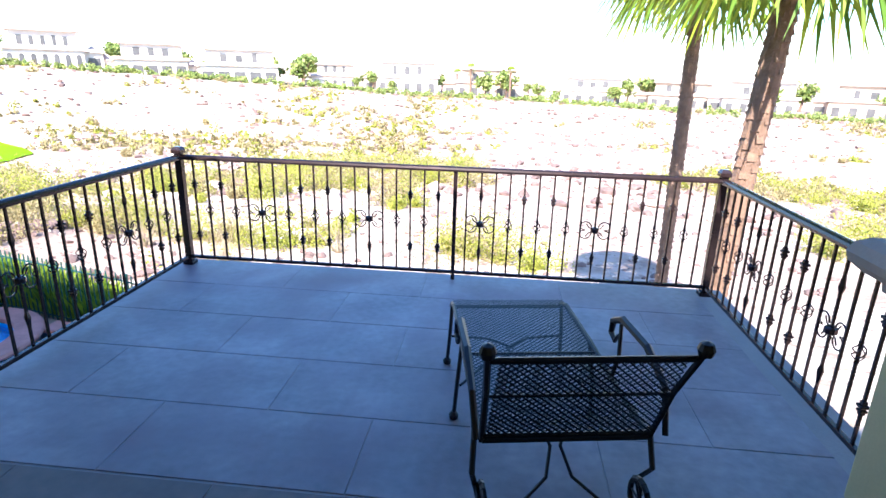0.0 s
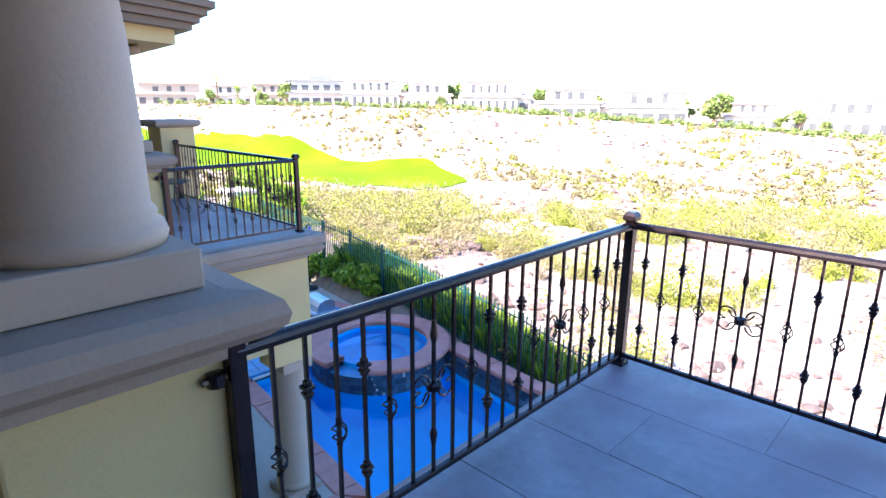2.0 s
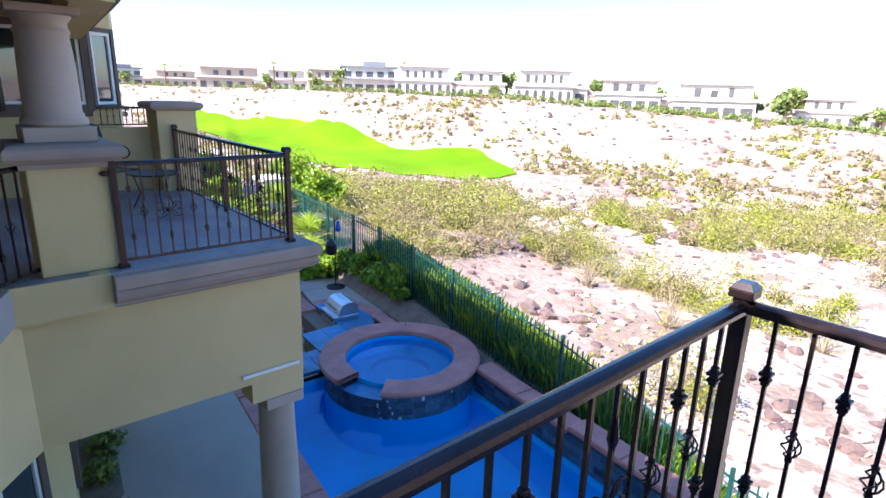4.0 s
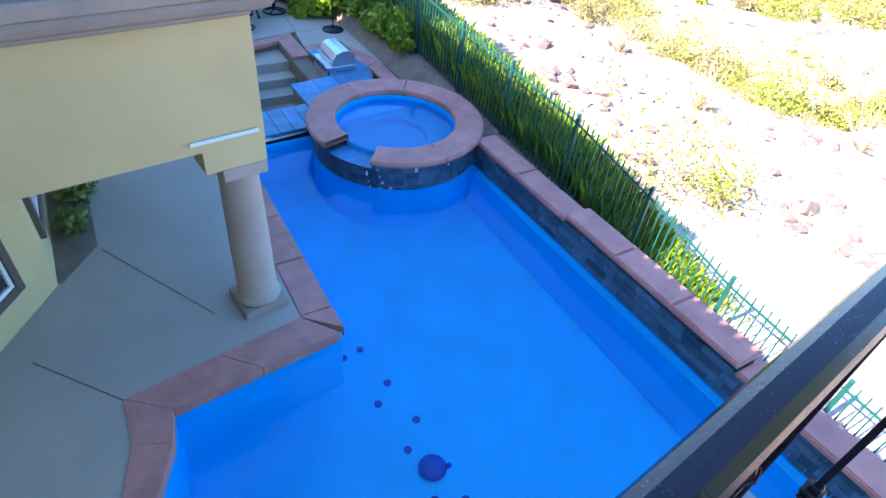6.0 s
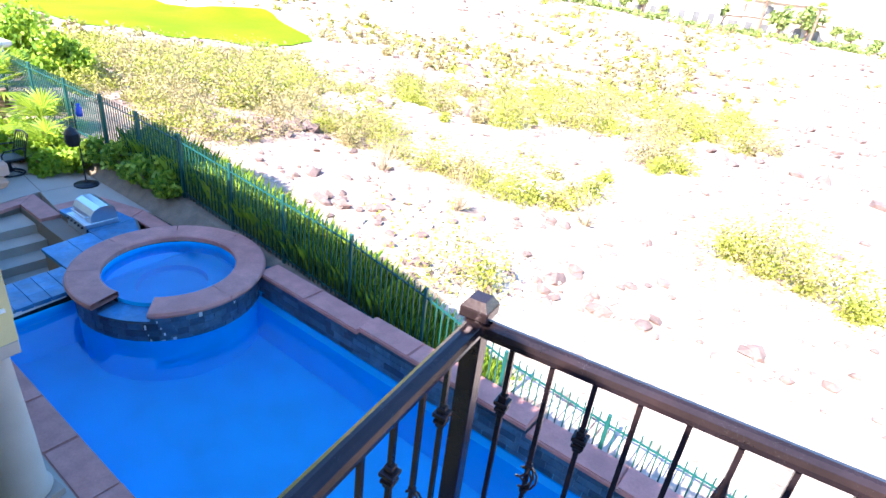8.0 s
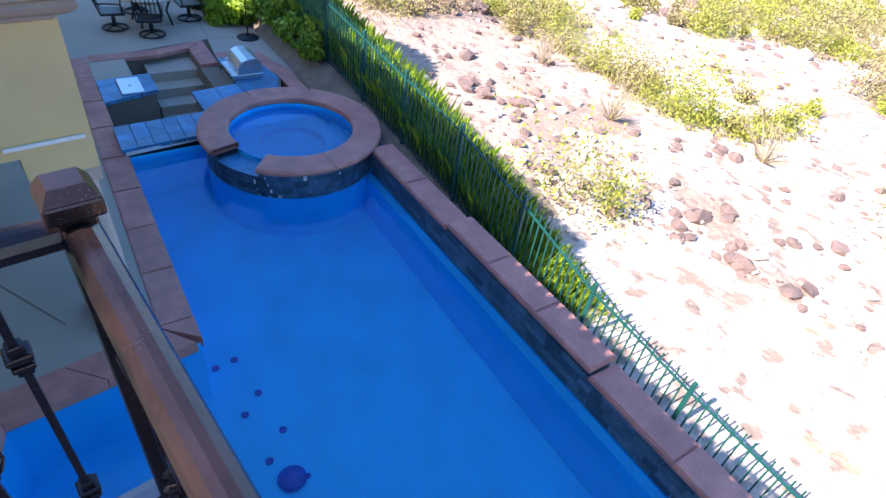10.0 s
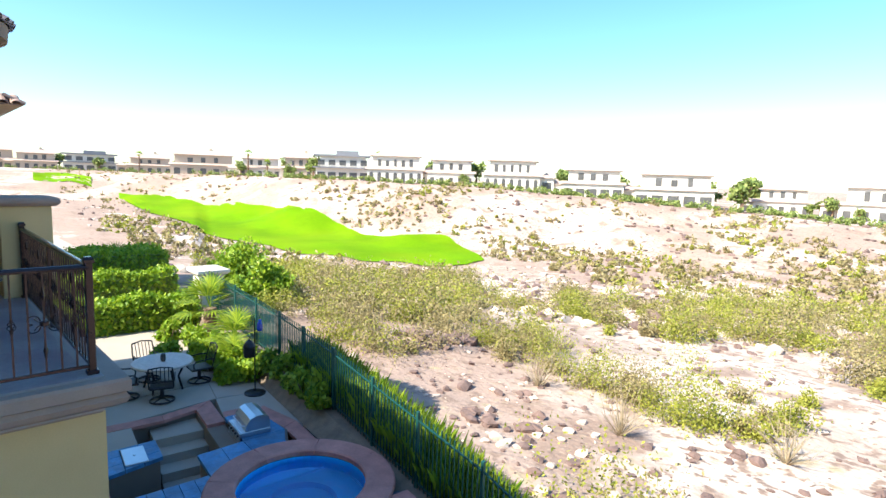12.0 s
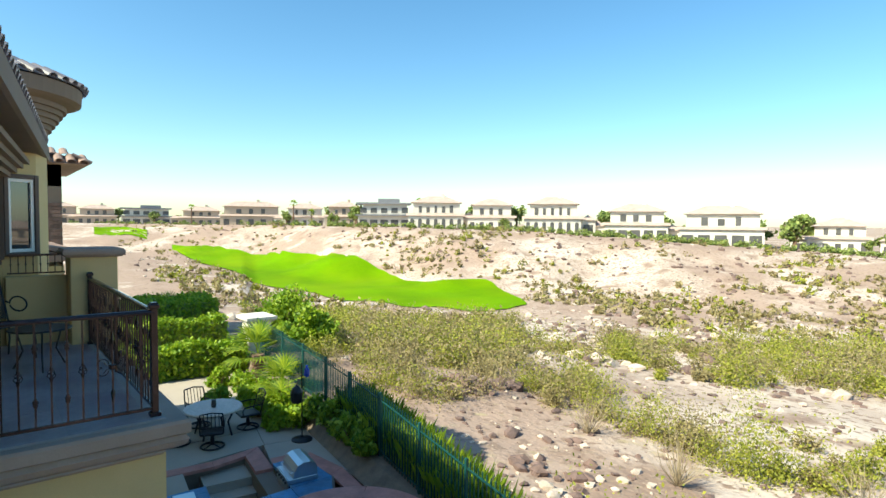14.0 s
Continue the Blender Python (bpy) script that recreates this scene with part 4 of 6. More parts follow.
# the long wall of slate with its coping in three heights
bm = bmnew()
prism(bm, Ls((-7.6, 3.63), (2.9, 3.63), (2.9, 3.93), (-7.6, 3.93)), -6.2, -3.55)
wall = part("wall_pool", bm, SLATE, label="dark slate tiled wall along the pool", category="wall", kind="structure")


def run_of_coping(parent_label, a0, a1, b0, b1, z, n, th=0.07, up=0.0):
    """Coping stones laid end to end, each with a small gap."""
    ob = empty("coping", (0, 0, 0), 0, label=parent_label, category="coping", kind="structure")
    for i in range(n):
        x0 = a0 + (a1 - a0) * i / n + 0.004
        x1 = a0 + (a1 - a0) * (i + 1) / n - 0.004
        b = bmnew()
        prism(b, Ls((x0, b0), (x1, b0), (x1, b1), (x0, b1)), z - th, z)
        bmesh.ops.bevel(b, geom=[e for e in b.edges if all(v.co.z > z - 0.001 for v in e.verts)], offset=0.018, segments=2, affect="EDGES")
        part("coping_stone", b, COPING, ob)
    return ob


run_of_coping("red brown coping stones on the pool wall", 0.30, 2.75, 3.58, 4.02, -3.46, 2)
run_of_coping("red brown coping stones on the pool wall", -2.72, 0.29, 3.58, 4.02, -3.38, 3)
run_of_coping("red brown coping stones on the pool wall", -7.6, -2.73, 3.58, 4.02, -3.47, 4)
bm = bmnew()
prism(bm, Ls((0.30, 3.63), (2.9, 3.63), (2.9, 3.93), (0.30, 3.93)), -3.56, -3.531)
prism(bm, Ls((-2.72, 3.63), (0.29, 3.63), (0.29, 3.93), (-2.72, 3.93)), -3.56, -3.451)
prism(bm, Ls((-7.6, 3.63), (-2.73, 3.63), (-2.73, 3.93), (-7.6, 3.93)), -3.56, -3.541)
part("wall_pool_top", bm, SLATE, label="slate courses under the coping", category="wall", kind="structure")
# coping at the water's edge of the patio
run_of_coping("red brown coping along the patio's water edge", 0.37, 4.40, -COPW, 0.03, G + 0.012, 4, 0.16)
run_of_coping("red brown coping beside the sunken bar", 4.42, 8.75, -COPW, -0.01, G + 0.012, 4, 0.16)
part("coping_stone", prism(bmnew(), Ls((0.366, 0.03), (0.0, 0.03), (0.366, -COPW)), G - 0.15, G + 0.012), COPING, bpy.data.objects["coping.003"])
cp = empty("coping", (0, 0, 0), 0, label="red brown coping round the patio's corner", category="coping", kind="structure")
side = [L(0.366, -COPW), (-4.34, -1.225), (-3.80, -1.285), (-3.30, -1.51), (-2.9, -2.38)]
outer = [(-3.95, 1.04), (-3.97, -0.86), (-3.58, -0.98), (-3.10, -1.28), (-2.62, -2.36)]
for i in range(4):
    k = 2 if i == 0 else 1
    for j in range(k):
        def lerp(p, q, u):
            return (p[0] + (q[0] - p[0]) * u, p[1] + (q[1] - p[1]) * u)
        g = 0.004
        u0, u1 = j / k + g, (j + 1) / k - g
        bm = bmnew()
        prism(bm, [lerp(outer[i], outer[i + 1], u0), lerp(outer[i], outer[i + 1], u1), lerp(side[i], side[i + 1], u1), lerp(side[i], side[i + 1], u0)], G - 0.15, G + 0.012)
        part("coping_stone", bm, COPING, cp)

# spa
SC = Vector((-7.48, 4.15))
SR, SI, STOP = 1.55, 1.06, -3.39
spa = empty("spa", (SC.x, SC.y, 0), 0, label="round raised spa with slate sides and red coping", category="hot tub")
GAP0, GAP1 = 279.0, 311.0   # the spillway
bm = bmnew()
lathe(bm, [(SR - 0.10, WZ - 0.04), (SR - 0.10, STOP - 0.20), (SI + 0.02, STOP - 0.20), (SI + 0.02, -4.1)], 64)
part("body", bm, SLATE, spa, "dark slate tiled side")
bm = bmnew()
lathe(bm, [(SR - 0.09, -5.4), (SR - 0.09, WZ - 0.041)], 64)
part("footing", bm, PLASTER, spa, "blue plaster below the water", smooth=True)
n = 7
for i in range(n):
    a0 = GAP1 + (360 - (GAP1 - GAP0)) * i / n + 0.25
    a1 = GAP1 + (360 - (GAP1 - GAP0)) * (i + 1) / n - 0.25
    bm = bmnew()
    lathe(bm, [(SI, STOP - 0.10), (SR, STOP - 0.10), (SR + 0.02, STOP - 0.05), (SR, STOP - 0.008), (SR - 0.03, STOP), (SI + 0.03, STOP), (SI, STOP - 0.02), (SI, STOP - 0.10)], 10, (0, 0), a0, a1)
    part("coping_stone", bm, COPING, spa, smooth=False)
bm = bmnew()
lathe(bm, [(SI + 0.03, STOP - 0.101), (SR - 0.09, STOP - 0.101), (SR - 0.09, -3.9), (SI + 0.03, -3.9), (SI + 0.03, STOP - 0.101)], 40, (0, 0), GAP1 + 0.6, GAP0 + 360 - 0.6)
part("tile_band", bm, SLATE, spa)
bm = bmnew()
lathe(bm, [(SI, STOP - 0.19), (SR - 0.08, STOP - 0.195), (SR - 0.075, STOP - 0.20)], 12, (0, 0), GAP0, GAP1)
part("spillway", bm, SLATE_TOP, spa, "blue grey slate spillway")
bm = bmnew()
lathe(bm, [(SI + 0.015, STOP - 0.12), (SI + 0.015, -3.95), (0.58, -3.97), (0.56, -4.25), (0.0, -4.27)], 48)
part("liner", bm, SPA_PLASTER, spa, "pale blue plaster seat and well", smooth=False)
bm = flat_sheet(bmnew(), [((SI + 0.01) * math.cos(2 * math.pi * k / 48), (SI + 0.01) * math.sin(2 * math.pi * k / 48)) for k in range(48)], STOP - 0.17)
sw = part_as_is("spa_water", bm, WATER, spa, "clear water")
sw.visible_shadow = False

# sunken bar
PZ = G - 0.95
slab("floor_bar", Ls((5.2, -0.05), (8.6, -0.05), (8.9, 2.5), (5.4, 2.6)), PZ - 0.1, PZ, CONCRETE, "pale concrete floor of the sunken bar", "floor")
slab("wall_bar_side", Ls((5.27, -0.38), (8.75, -0.38), (8.75, -0.06), (5.27, -0.06)), PZ, G - 0.15, STUCCO_BROWN, "tan stucco retaining wall of the sunken bar", "wall")
slab("wall_bar_back", Ls((8.46, -0.05), (8.78, 2.1), (8.95, 2.1), (8.75, -0.05)), PZ, G - 0.06, STUCCO_BROWN, "tan stucco back wall of the sunken bar", "wall")
slab("wall_bar_far", Ls((6.45, 2.02), (9.0, 2.02), (9.0, 2.40), (6.45, 2.40)), PZ, G - 0.06, STUCCO_BROWN, "tan stucco wall beside the steps", "wall")
for i in range(4):
    a0 = 6.75 + i * 0.42
    slab("step", Ls((a0, 1.02), (8.78, 1.02), (8.78, 2.015), (a0, 2.015)), PZ + i * 0.19 + (0.002 if i else 0.0), PZ + (i + 1) * 0.19, CONCRETE, "tan concrete step down into the sunken bar", "step")
cpb = empty("coping", (0, 0, 0), 0, label="red brown coping round the sunken bar", category="coping", kind="structure")
for pts in (((8.45, 0.0), (8.80, 0.0), (8.80, 1.3), (8.50, 1.3)), ((8.50, 1.31), (8.80, 1.31), (9.16, 2.42), (8.74, 2.02)), ((7.76, 2.03), (8.73, 2.03), (9.15, 2.43), (7.76, 2.41))):
    part("coping_stone", prism(bmnew(), Ls(*pts), G - 0.06, G + 0.012), COPING, cpb)
# sink counter
sk = empty("sink_counter", (0, 0, 0), 0, label="stucco counter topped with blue slate", category="counter")
part("body", prism(bmnew(), Ls((6.5, -0.02), (7.44, -0.02), (7.53, 0.93), (6.75, 0.93)), PZ, G - 0.05), STUCCO_BROWN, sk)
for i in range(3):
    for j in range(3):
        u0, u1, v0, v1 = i / 3 + .006, (i + 1) / 3 - .006, j / 3 + .006, (j + 1) / 3 - .006

        def cs(u, v):
            a = (6.42 + 0.31 * v) * (1 - u) + (7.46 + 0.1 * v) * u
            return (a, -0.02 + 1.0 * v)
        part("tile", prism(bmnew(), Ls(cs(u0, v0), cs(u1, v0), cs(u1, v1), cs(u0, v1)), G - 0.048, G + 0.025), SLATE_TOP, sk)
bm = bmnew()
box(bm, -0.36, -0.20, 0, 0.36, 0.20, 0.035, 0.012)
box(bm, -0.03, -0.02, 0.036, 0.03, 0.02, 0.05, 0.004)
lid = part("covered_sink", bm, STEEL, label="stainless steel covered sink on the blue slate counter", category="sink")
lid.matrix_world = pose(*L(7.0, 0.52), G + 0.026, 0, 0, 180 - 7)
# bar counter between the pit and the pool
br = empty("bar_counter", (0, 0, 0), 0, label="long bar counter topped with blue slate tiles", category="counter")
part("body", prism(bmnew(), Ls((4.52, 0.0), (5.25, 0.0), (5.45, 1.5), (4.70, 1.5)), -4.1, G + 0.03), SLATE, br)
for i in range(6):
    for j in range(3):
        b0, b1 = i / 6 * 1.55 + 0.005, (i + 1) / 6 * 1.55 - 0.005
        o = 0.12 * i / 6
        part("tile", prism(bmnew(), Ls((4.44 + j * 0.28 + o + 0.004, b0 - 0.05), (4.44 + (j + 1) * 0.28 + o - 0.004, b0 - 0.05), (4.46 + (j + 1) * 0.28 + o, b1 - 0.05), (4.46 + j * 0.28 + o, b1 - 0.05)), G + 0.031, G + 0.10), SLATE_TOP, br)
part("lime_line", prism(bmnew(), Ls((4.425, 0.0), (4.437, 0.0), (4.58, 1.2), (4.565, 1.2)), G - 0.01, G + 0.05), LIME, br, "white lime deposit along the edge")
# grill counter
gc = empty("grill_counter", (0, 0, 0), 0, label="grill counter topped with blue slate tiles", category="counter")
part("body", prism(bmnew(), Ls((5.46, 1.50), (6.30, 1.55), (6.44, 2.42), (7.75, 2.42), (7.85, 3.15), (6.6, 3.4), (5.2, 2.9)), -5.2, G + 0.03), STUCCO_BROWN, gc)
for pts in (((5.30, 1.52), (6.28, 1.50), (6.34, 1.95), (5.35, 1.97)), ((5.36, 1.98), (6.34, 1.96), (6.42, 2.40), (5.4, 2.45)), ((5.4, 2.46), (6.42, 2.41), (6.50, 3.30), (5.3, 2.9)), ((6.43, 2.41), (7.10, 2.41), (7.14, 3.22), (6.51, 3.31)), ((7.11, 2.41), (7.78, 2.41), (7.86, 3.08), (7.15, 3.21))):
    part("tile", prism(bmnew(), Ls(*pts), G + 0.031, G + 0.10), SLATE_TOP, gc)
for pts in (((5.1, 3.2), (5.8, 3.42), (5.8, 3.75), (4.9, 3.55)), ((5.81, 3.42), (6.8, 3.40), (7.0, 3.75), (5.81, 3.76)), ((6.81, 3.39), (7.87, 3.13), (8.2, 3.40), (7.01, 3.74)), ((7.88, 3.12), (7.86, 2.44), (8.3, 2.5), (8.32, 3.33))):
    part("coping_stone", prism(bmnew(), Ls(*pts), G - 0.05, G + 0.012), COPING, gc)


def grill(at, rz):
    ob = empty("grill", at, rz, label="stainless steel built in gas grill with a closed hood", category="grill")
    b = bmnew()
    box(b, -0.40, -0.32, 0.0, 0.40, 0.30, 0.10, 0.012)
    part("base", b, STEEL, ob)
    b = bmnew()
    prof = [(-0.22, 0.101), (-0.20, 0.24), (-0.12, 0.35), (0.0, 0.40), (0.15, 0.40), (0.26, 0.34), (0.29, 0.22), (0.29, 0.101)]
    l0 = [b.verts.new((-0.39, y, z)) for y, z in prof]
    l1 = [b.verts.new((0.39, y, z)) for y, z in prof]
    b.faces.new(l0)
    b.faces.new(l1)
    for i in range(len(prof)):
        j = (i + 1) % len(prof)
        b.faces.new((l0[i], l0[j], l1[j], l1[i]))
    hood = part("hood", b, STEEL, ob)
    b = bmnew()
    tube(b, [(-0.30, -0.21, 0.20), (-0.30, -0.27, 0.20), (0.30, -0.27, 0.20), (0.30, -0.21, 0.20)], 0.014, 8)
    part("handle", b, STEEL, hood)
    b = bmnew()
    box(b, -0.40, -0.345, -0.16, 0.40, -0.322, 0.09, 0.004)
    pan = part("control_panel", b, STEEL, ob)
    for i in range(5):
        b = bmnew()
        lathe(b, [(0, 0), (0.026, 0.0), (0.022, 0.03), (0, 0.03)], 12)
        o = part("knob", b, DARK, pan)
        o.matrix_local = pose(-0.30 + i * 0.15, -0.346, 0.02, 90)
    return ob


_gx = L(6.95, 2.72)
grill((_gx[0], _gx[1], G + 0.102), -7.2)

# column under the balcony
uc = empty("column", (-4.97, 0.49, G), 0, label="round smooth grey column carrying the balcony", category="column")
bm = bmnew()
box(bm, -0.27, -0.27, 0.0, 0.27, 0.27, 0.09, 0.012)
part("plinth", bm, STONE, uc)
bm = bmnew()
lathe(bm, [(0, 0.091), (0.25, 0.091), (0.265, 0.13), (0.235, 0.18), (0.225, 0.20), (0.222, 0.8), (0.20, 1.85), (0.215, 1.88), (0.215, 1.92), (0, 1.92)], 36)
part("shaft", bm, COLUMN, uc, smooth=True)
bm = bmnew()
box(bm, -0.25, -0.22, 1.921, 0.27, 0.22, 2.055, 0.01)
part("abacus", bm, COLUMN, uc)

# dining set on the terrace
tx, ty = -14.3, 4.05
tbl = empty("round_table", (tx, ty, G), 0, label="round stone topped patio table with an iron base", category="table")
bm = bmnew()
lathe(bm, [(0, 0.66), (0.70, 0.66), (0.72, 0.69), (0.70, 0.72), (0.48, 0.72), (0.475, 0.724), (0.16, 0.724), (0.155, 0.72), (0, 0.72)], 40)
part("tabletop", bm, TABLE_STONE, tbl, "pale mosaic stone top")
for k in range(4):
    a = math.pi / 4 + k * math.pi / 2
    bm = bmnew()
    tube(bm, [(0.55 * math.cos(a), 0.55 * math.sin(a), 0.66), (0.40 * math.cos(a), 0.40 * math.sin(a), 0.35), (0.50 * math.cos(a), 0.50 * math.sin(a), 0.0)], 0.026, 8)
    part("leg", bm, BLACK_IRON, tbl)
bm = bmnew()
lathe(bm, [(0, 0.725), (0.05, 0.725), (0.065, 0.80), (0.055, 0.90), (0.06, 0.92), (0, 0.92)], 14)
vs = part("candle_holder", bm, DARK, label="small dark candle holder on the patio table", category="candle holder")
vs.matrix_world = pose(tx + 0.05, ty, G)


def swivel_chair(at, rz):
    """A patio dining chair on a round swivel base, facing local +y."""
    ob = empty("swivel_chair", at, rz, label="black iron swivel dining chair with a lattice back", category="chair", group="chairs round the patio table")
    b = bmnew()
    for k in range(20):
        a0, a1 = 2 * math.pi * k / 20, 2 * math.pi * (k + 1) / 20
        tube(b, [(0.27 * math.cos(a0), 0.27 * math.sin(a0), 0.03), (0.27 * math.cos(a1), 0.27 * math.sin(a1), 0.03)], 0.022, 6)
    for k in range(4):
        a = math.pi / 4 + k * math.pi / 2
        tube(b, [(0.27 * math.cos(a), 0.27 * math.sin(a), 0.03), (0, 0, 0.09)], 0.016, 6)
    lathe(b, [(0, 0.06), (0.05, 0.06), (0.04, 0.36), (0, 0.36)], 10)
    part("base", b, BLACK_IRON, ob)
    b = bmnew()
    box(b, -0.26, -0.26, 0.361, 0.26, 0.26, 0.42, 0.02)
    part("seat", b, BLACK_IRON, ob)
    b = bmnew()
    for s in (-1, 1):
        tube(b, [(s * 0.26, -0.24, 0.40), (s * 0.27, -0.32, 0.7), (s * 0.25, -0.40, 0.93)], 0.018, 6)
    tube(b, [(-0.25, -0.40, 0.93), (0, -0.43, 0.97), (0.25, -0.40, 0.93)], 0.018, 6)
    tube(b, [(-0.26, -0.29, 0.56), (0.26, -0.29, 0.56)], 0.012, 6)
    part("back_frame", b, BLACK_IRON, ob)
    for i in range(5):
        b = bmnew()
        x = -0.17 + i * 0.085
        tube(b, [(x, -0.29, 0.56), (x, -0.34, 0.74), (x, -0.41, 0.94)], 0.010, 5)
        part("back_bar", b, BLACK_IRON, ob)
    for s in (-1, 1):
        b = bmnew()
        tube(b, [(s * 0.265, -0.30, 0.64), (s * 0.29, -0.1, 0.65), (s * 0.29, 0.16, 0.63), (s * 0.28, 0.22, 0.55), (s * 0.26, 0.20, 0.40)], 0.017, 6)
        part("armrest", b, BLACK_IRON, ob)
    return ob


ch = swivel_chair((tx + 0.84, ty - 0.28, G), 70)
copy_thing(ch, pose(tx + 0.15, ty - 0.88, G, 0, 0, -12))
copy_thing(ch, pose(tx - 0.84, ty - 0.1, G, 0, 0, -85))
copy_thing(ch, pose(tx + 0.05, ty + 0.88, G, 0, 0, 178))

# feeder stand
fx, fy = -12.57, 5.69
fs = empty("feeder_stand", (fx, fy, G), 0, label="tall black iron stand with a blue lantern and a hanging feeder", category="garden stand")
bm = bmnew()
lathe(bm, [(0, 0), (0.26, 0.0), (0.26, 0.03), (0.18, 0.06), (0.04, 0.08), (0.03, 0.12), (0, 0.12)], 24)
part("base", bm, BLACK_IRON, fs)
bm = bmnew()
tube(bm, [(0, 0, 0.1), (0, 0, 1.0), (0, 0, 1.95)], 0.016, 8)
part("pole", bm, BLACK_IRON, fs)
for s, z in ((-1, 1.92), (1, 1.55)):
    bm = bmnew()
    tube(bm, [(0, 0, z - 0.1), (s * 0.10, s * -0.12, z), (s * 0.18, s * -0.2, z + 0.02), (s * 0.22, s * -0.24, z - 0.06)], 0.010, 6)
    part("hook", bm, BLACK_IRON, fs)
bm = bmnew()
lathe(bm, [(0, 1.52), (0.06, 1.53), (0.075, 1.60), (0.06, 1.72), (0.03, 1.78), (0.05, 1.80), (0, 1.84)], 14, (-0.22, 0.24))
part("lantern", bm, BLUE_GLAZE, fs, "blue glazed lantern")
bm = bmnew()
lathe(bm, [(0, 1.02), (0.12, 1.05), (0.15, 1.15), (0.15, 1.32), (0.10, 1.42), (0.02, 1.48), (0, 1.50)], 14, (0.22, -0.24))
part("feeder", bm, BLACK_IRON, fs, "round dark feeder")


# fence
def fence_at(x):
    """The fence's line: its y and the heights of its foot and top."""
    y = 5.62 - 0.125 * (x + 4.7)
    top = float(np.interp(x, [-24, -12, -10.5, -4.7, -3.1, -1.65, 0, 3], [-1.9, -1.95, -2.0, -2.45, -2.75, -3.1, -3.25, -3.4]))
    return y, top - 1.42, top


post_me = mesh_of(box(bmnew(), -0.028, -0.028, 0.0, 0.028, 0.028, 1.50, 0.006), "fence_post", GREEN_IRON)
pick = bmnew()
box(pick, -0.0095, -0.0095, 0.05, 0.0095, 0.0095, 1.42)
picket_me = mesh_of(pick, "picket", GREEN_IRON)
xs = [-21.5, -19.3, -17.2, -15.1, -13.2, -11.55, -9.85, -8.1, -6.5, -4.75, -3.12, -1.6, 0.0, 1.8]
for x0, x1 in zip(xs, xs[1:]):
    y0, f0, t0 = fence_at(x0)
    y1, f1, t1 = fence_at(x1)
    ob = empty("fence_panel", (x0, y0, f0), 0, label="green painted iron picket fence panel", category="fence", group="panels of the garden fence")
    piece("post", post_me, ob, pose(0, 0, -0.08))
    for nm, dz in (("top_rail", 1.26), ("bottom_rail", 0.12)):
        b = bmnew()
        tube(b, [(0, 0, dz), (x1 - x0, y1 - y0, f1 - f0 + dz)], 0.017, 4)
        part(nm, b, GREEN_IRON, ob)
    k = round((x1 - x0) / 0.115)
    for i in range(1, k):
        u = i / k
        piece("picket", picket_me, ob, pose((x1 - x0) * u, (y1 - y0) * u, (f1 - f0) * u - 0.02))

# strip of bed between the pool wall and the fence
bm = bmnew()
for i in range(13):
    x0, x1 = -26 + i * 2.4, -26 + (i + 1) * 2.4
    def yy(x, d):
        return 5.62 - 0.125 * (x + 4.7) + d
    z0, z1 = fence_at(x0)[1] + 0.02, fence_at(x1)[1] + 0.02
    inner = -0.48 if x0 > -7 else -0.62
    c0, c1 = (z0, z1) if x0 > -7 else (G + 0.015, G + 0.015)
    e = [bm.verts.new(p) for p in ((x0, yy(x0, inner), c0), (x1, yy(x1, inner), c1), (x1, yy(x1, inner + 0.4), z1), (x0, yy(x0, inner + 0.4), z0))]
    bm.faces.new(e)
    inner += 0.4
    v = [bm.verts.new(p) for p in ((x0, yy(x0, inner), z0), (x1, yy(x1, inner), z1), (x1, yy(x1, 1.9), z1 - 0.15), (x0, yy(x0, 1.9), z0 - 0.15), (x0, yy(x0, inner), -6), (x1, yy(x1, inner), -6), (x1, yy(x1, 1.9), -6), (x0, yy(x0, 1.9), -6))]
    bm.faces.new(v[:4])
    bm.faces.new((v[0], v[1], v[5], v[4]))
    bm.faces.new((v[2], v[3], v[7], v[6]))
part("garden_bed", bm, SOIL, label="earth bed along the garden fence", category="planting bed", kind="structure")

# ---- towers of the house and the neighbour ----
def barrel_row(parent, p, q, up, n, me):
    """Tiles side by side along the eave p to q, pointing up the slope."""
    p, q = Vector(p), Vector(q)
    d = (q - p).normalized()
    f = Vector(up).normalized()
    nrm = d.cross(f).normalized()
    if nrm.z < 0:
        nrm = -nrm
    x = f.cross(nrm).normalized()
    m3 = Matrix((x, f, nrm)).transposed()
    for i in range(n):
        c = p + (q - p) * ((i + 0.5) / n)
        piece("roof_tile", me, parent, Matrix.Translation(c) @ m3.to_4x4())


TILE_ME = mesh_of(half_tile(), "roof_tile", ROOF_BLUE)
CLAY_ME = mesh_of(half_tile(0.5, 0.12), "roof_tile", ROOF)
rt = empty("roof_edge", (0, 0, 0), 0, label="rows of barrel tiles along the eaves", category="roof tiles", kind="structure")
for p, q in zip(EAVE[:4], EAVE[1:5]):
    d = (Vector(q) - Vector(p))
    nn = Vector((-d.y, d.x)).normalized()
    if nn.y > 0:
        nn = -nn
    barrel_row(rt, (p[0], p[1], 2.90), (q[0], q[1], 2.90), (nn.x, nn.y, 0.30), max(3, int(d.length / 0.21)), TILE_ME)
tw = empty("turret", (-12.6, -0.75, 0), 0, label="round stucco turret with flared eaves and a tile roof", category="turret", kind="structure")
bm = bmnew()
lathe(bm, [(1.25, G), (1.25, 3.3)], 40)
part("turret_wall", bm, STUCCO, tw, smooth=True)
bm = bmnew()
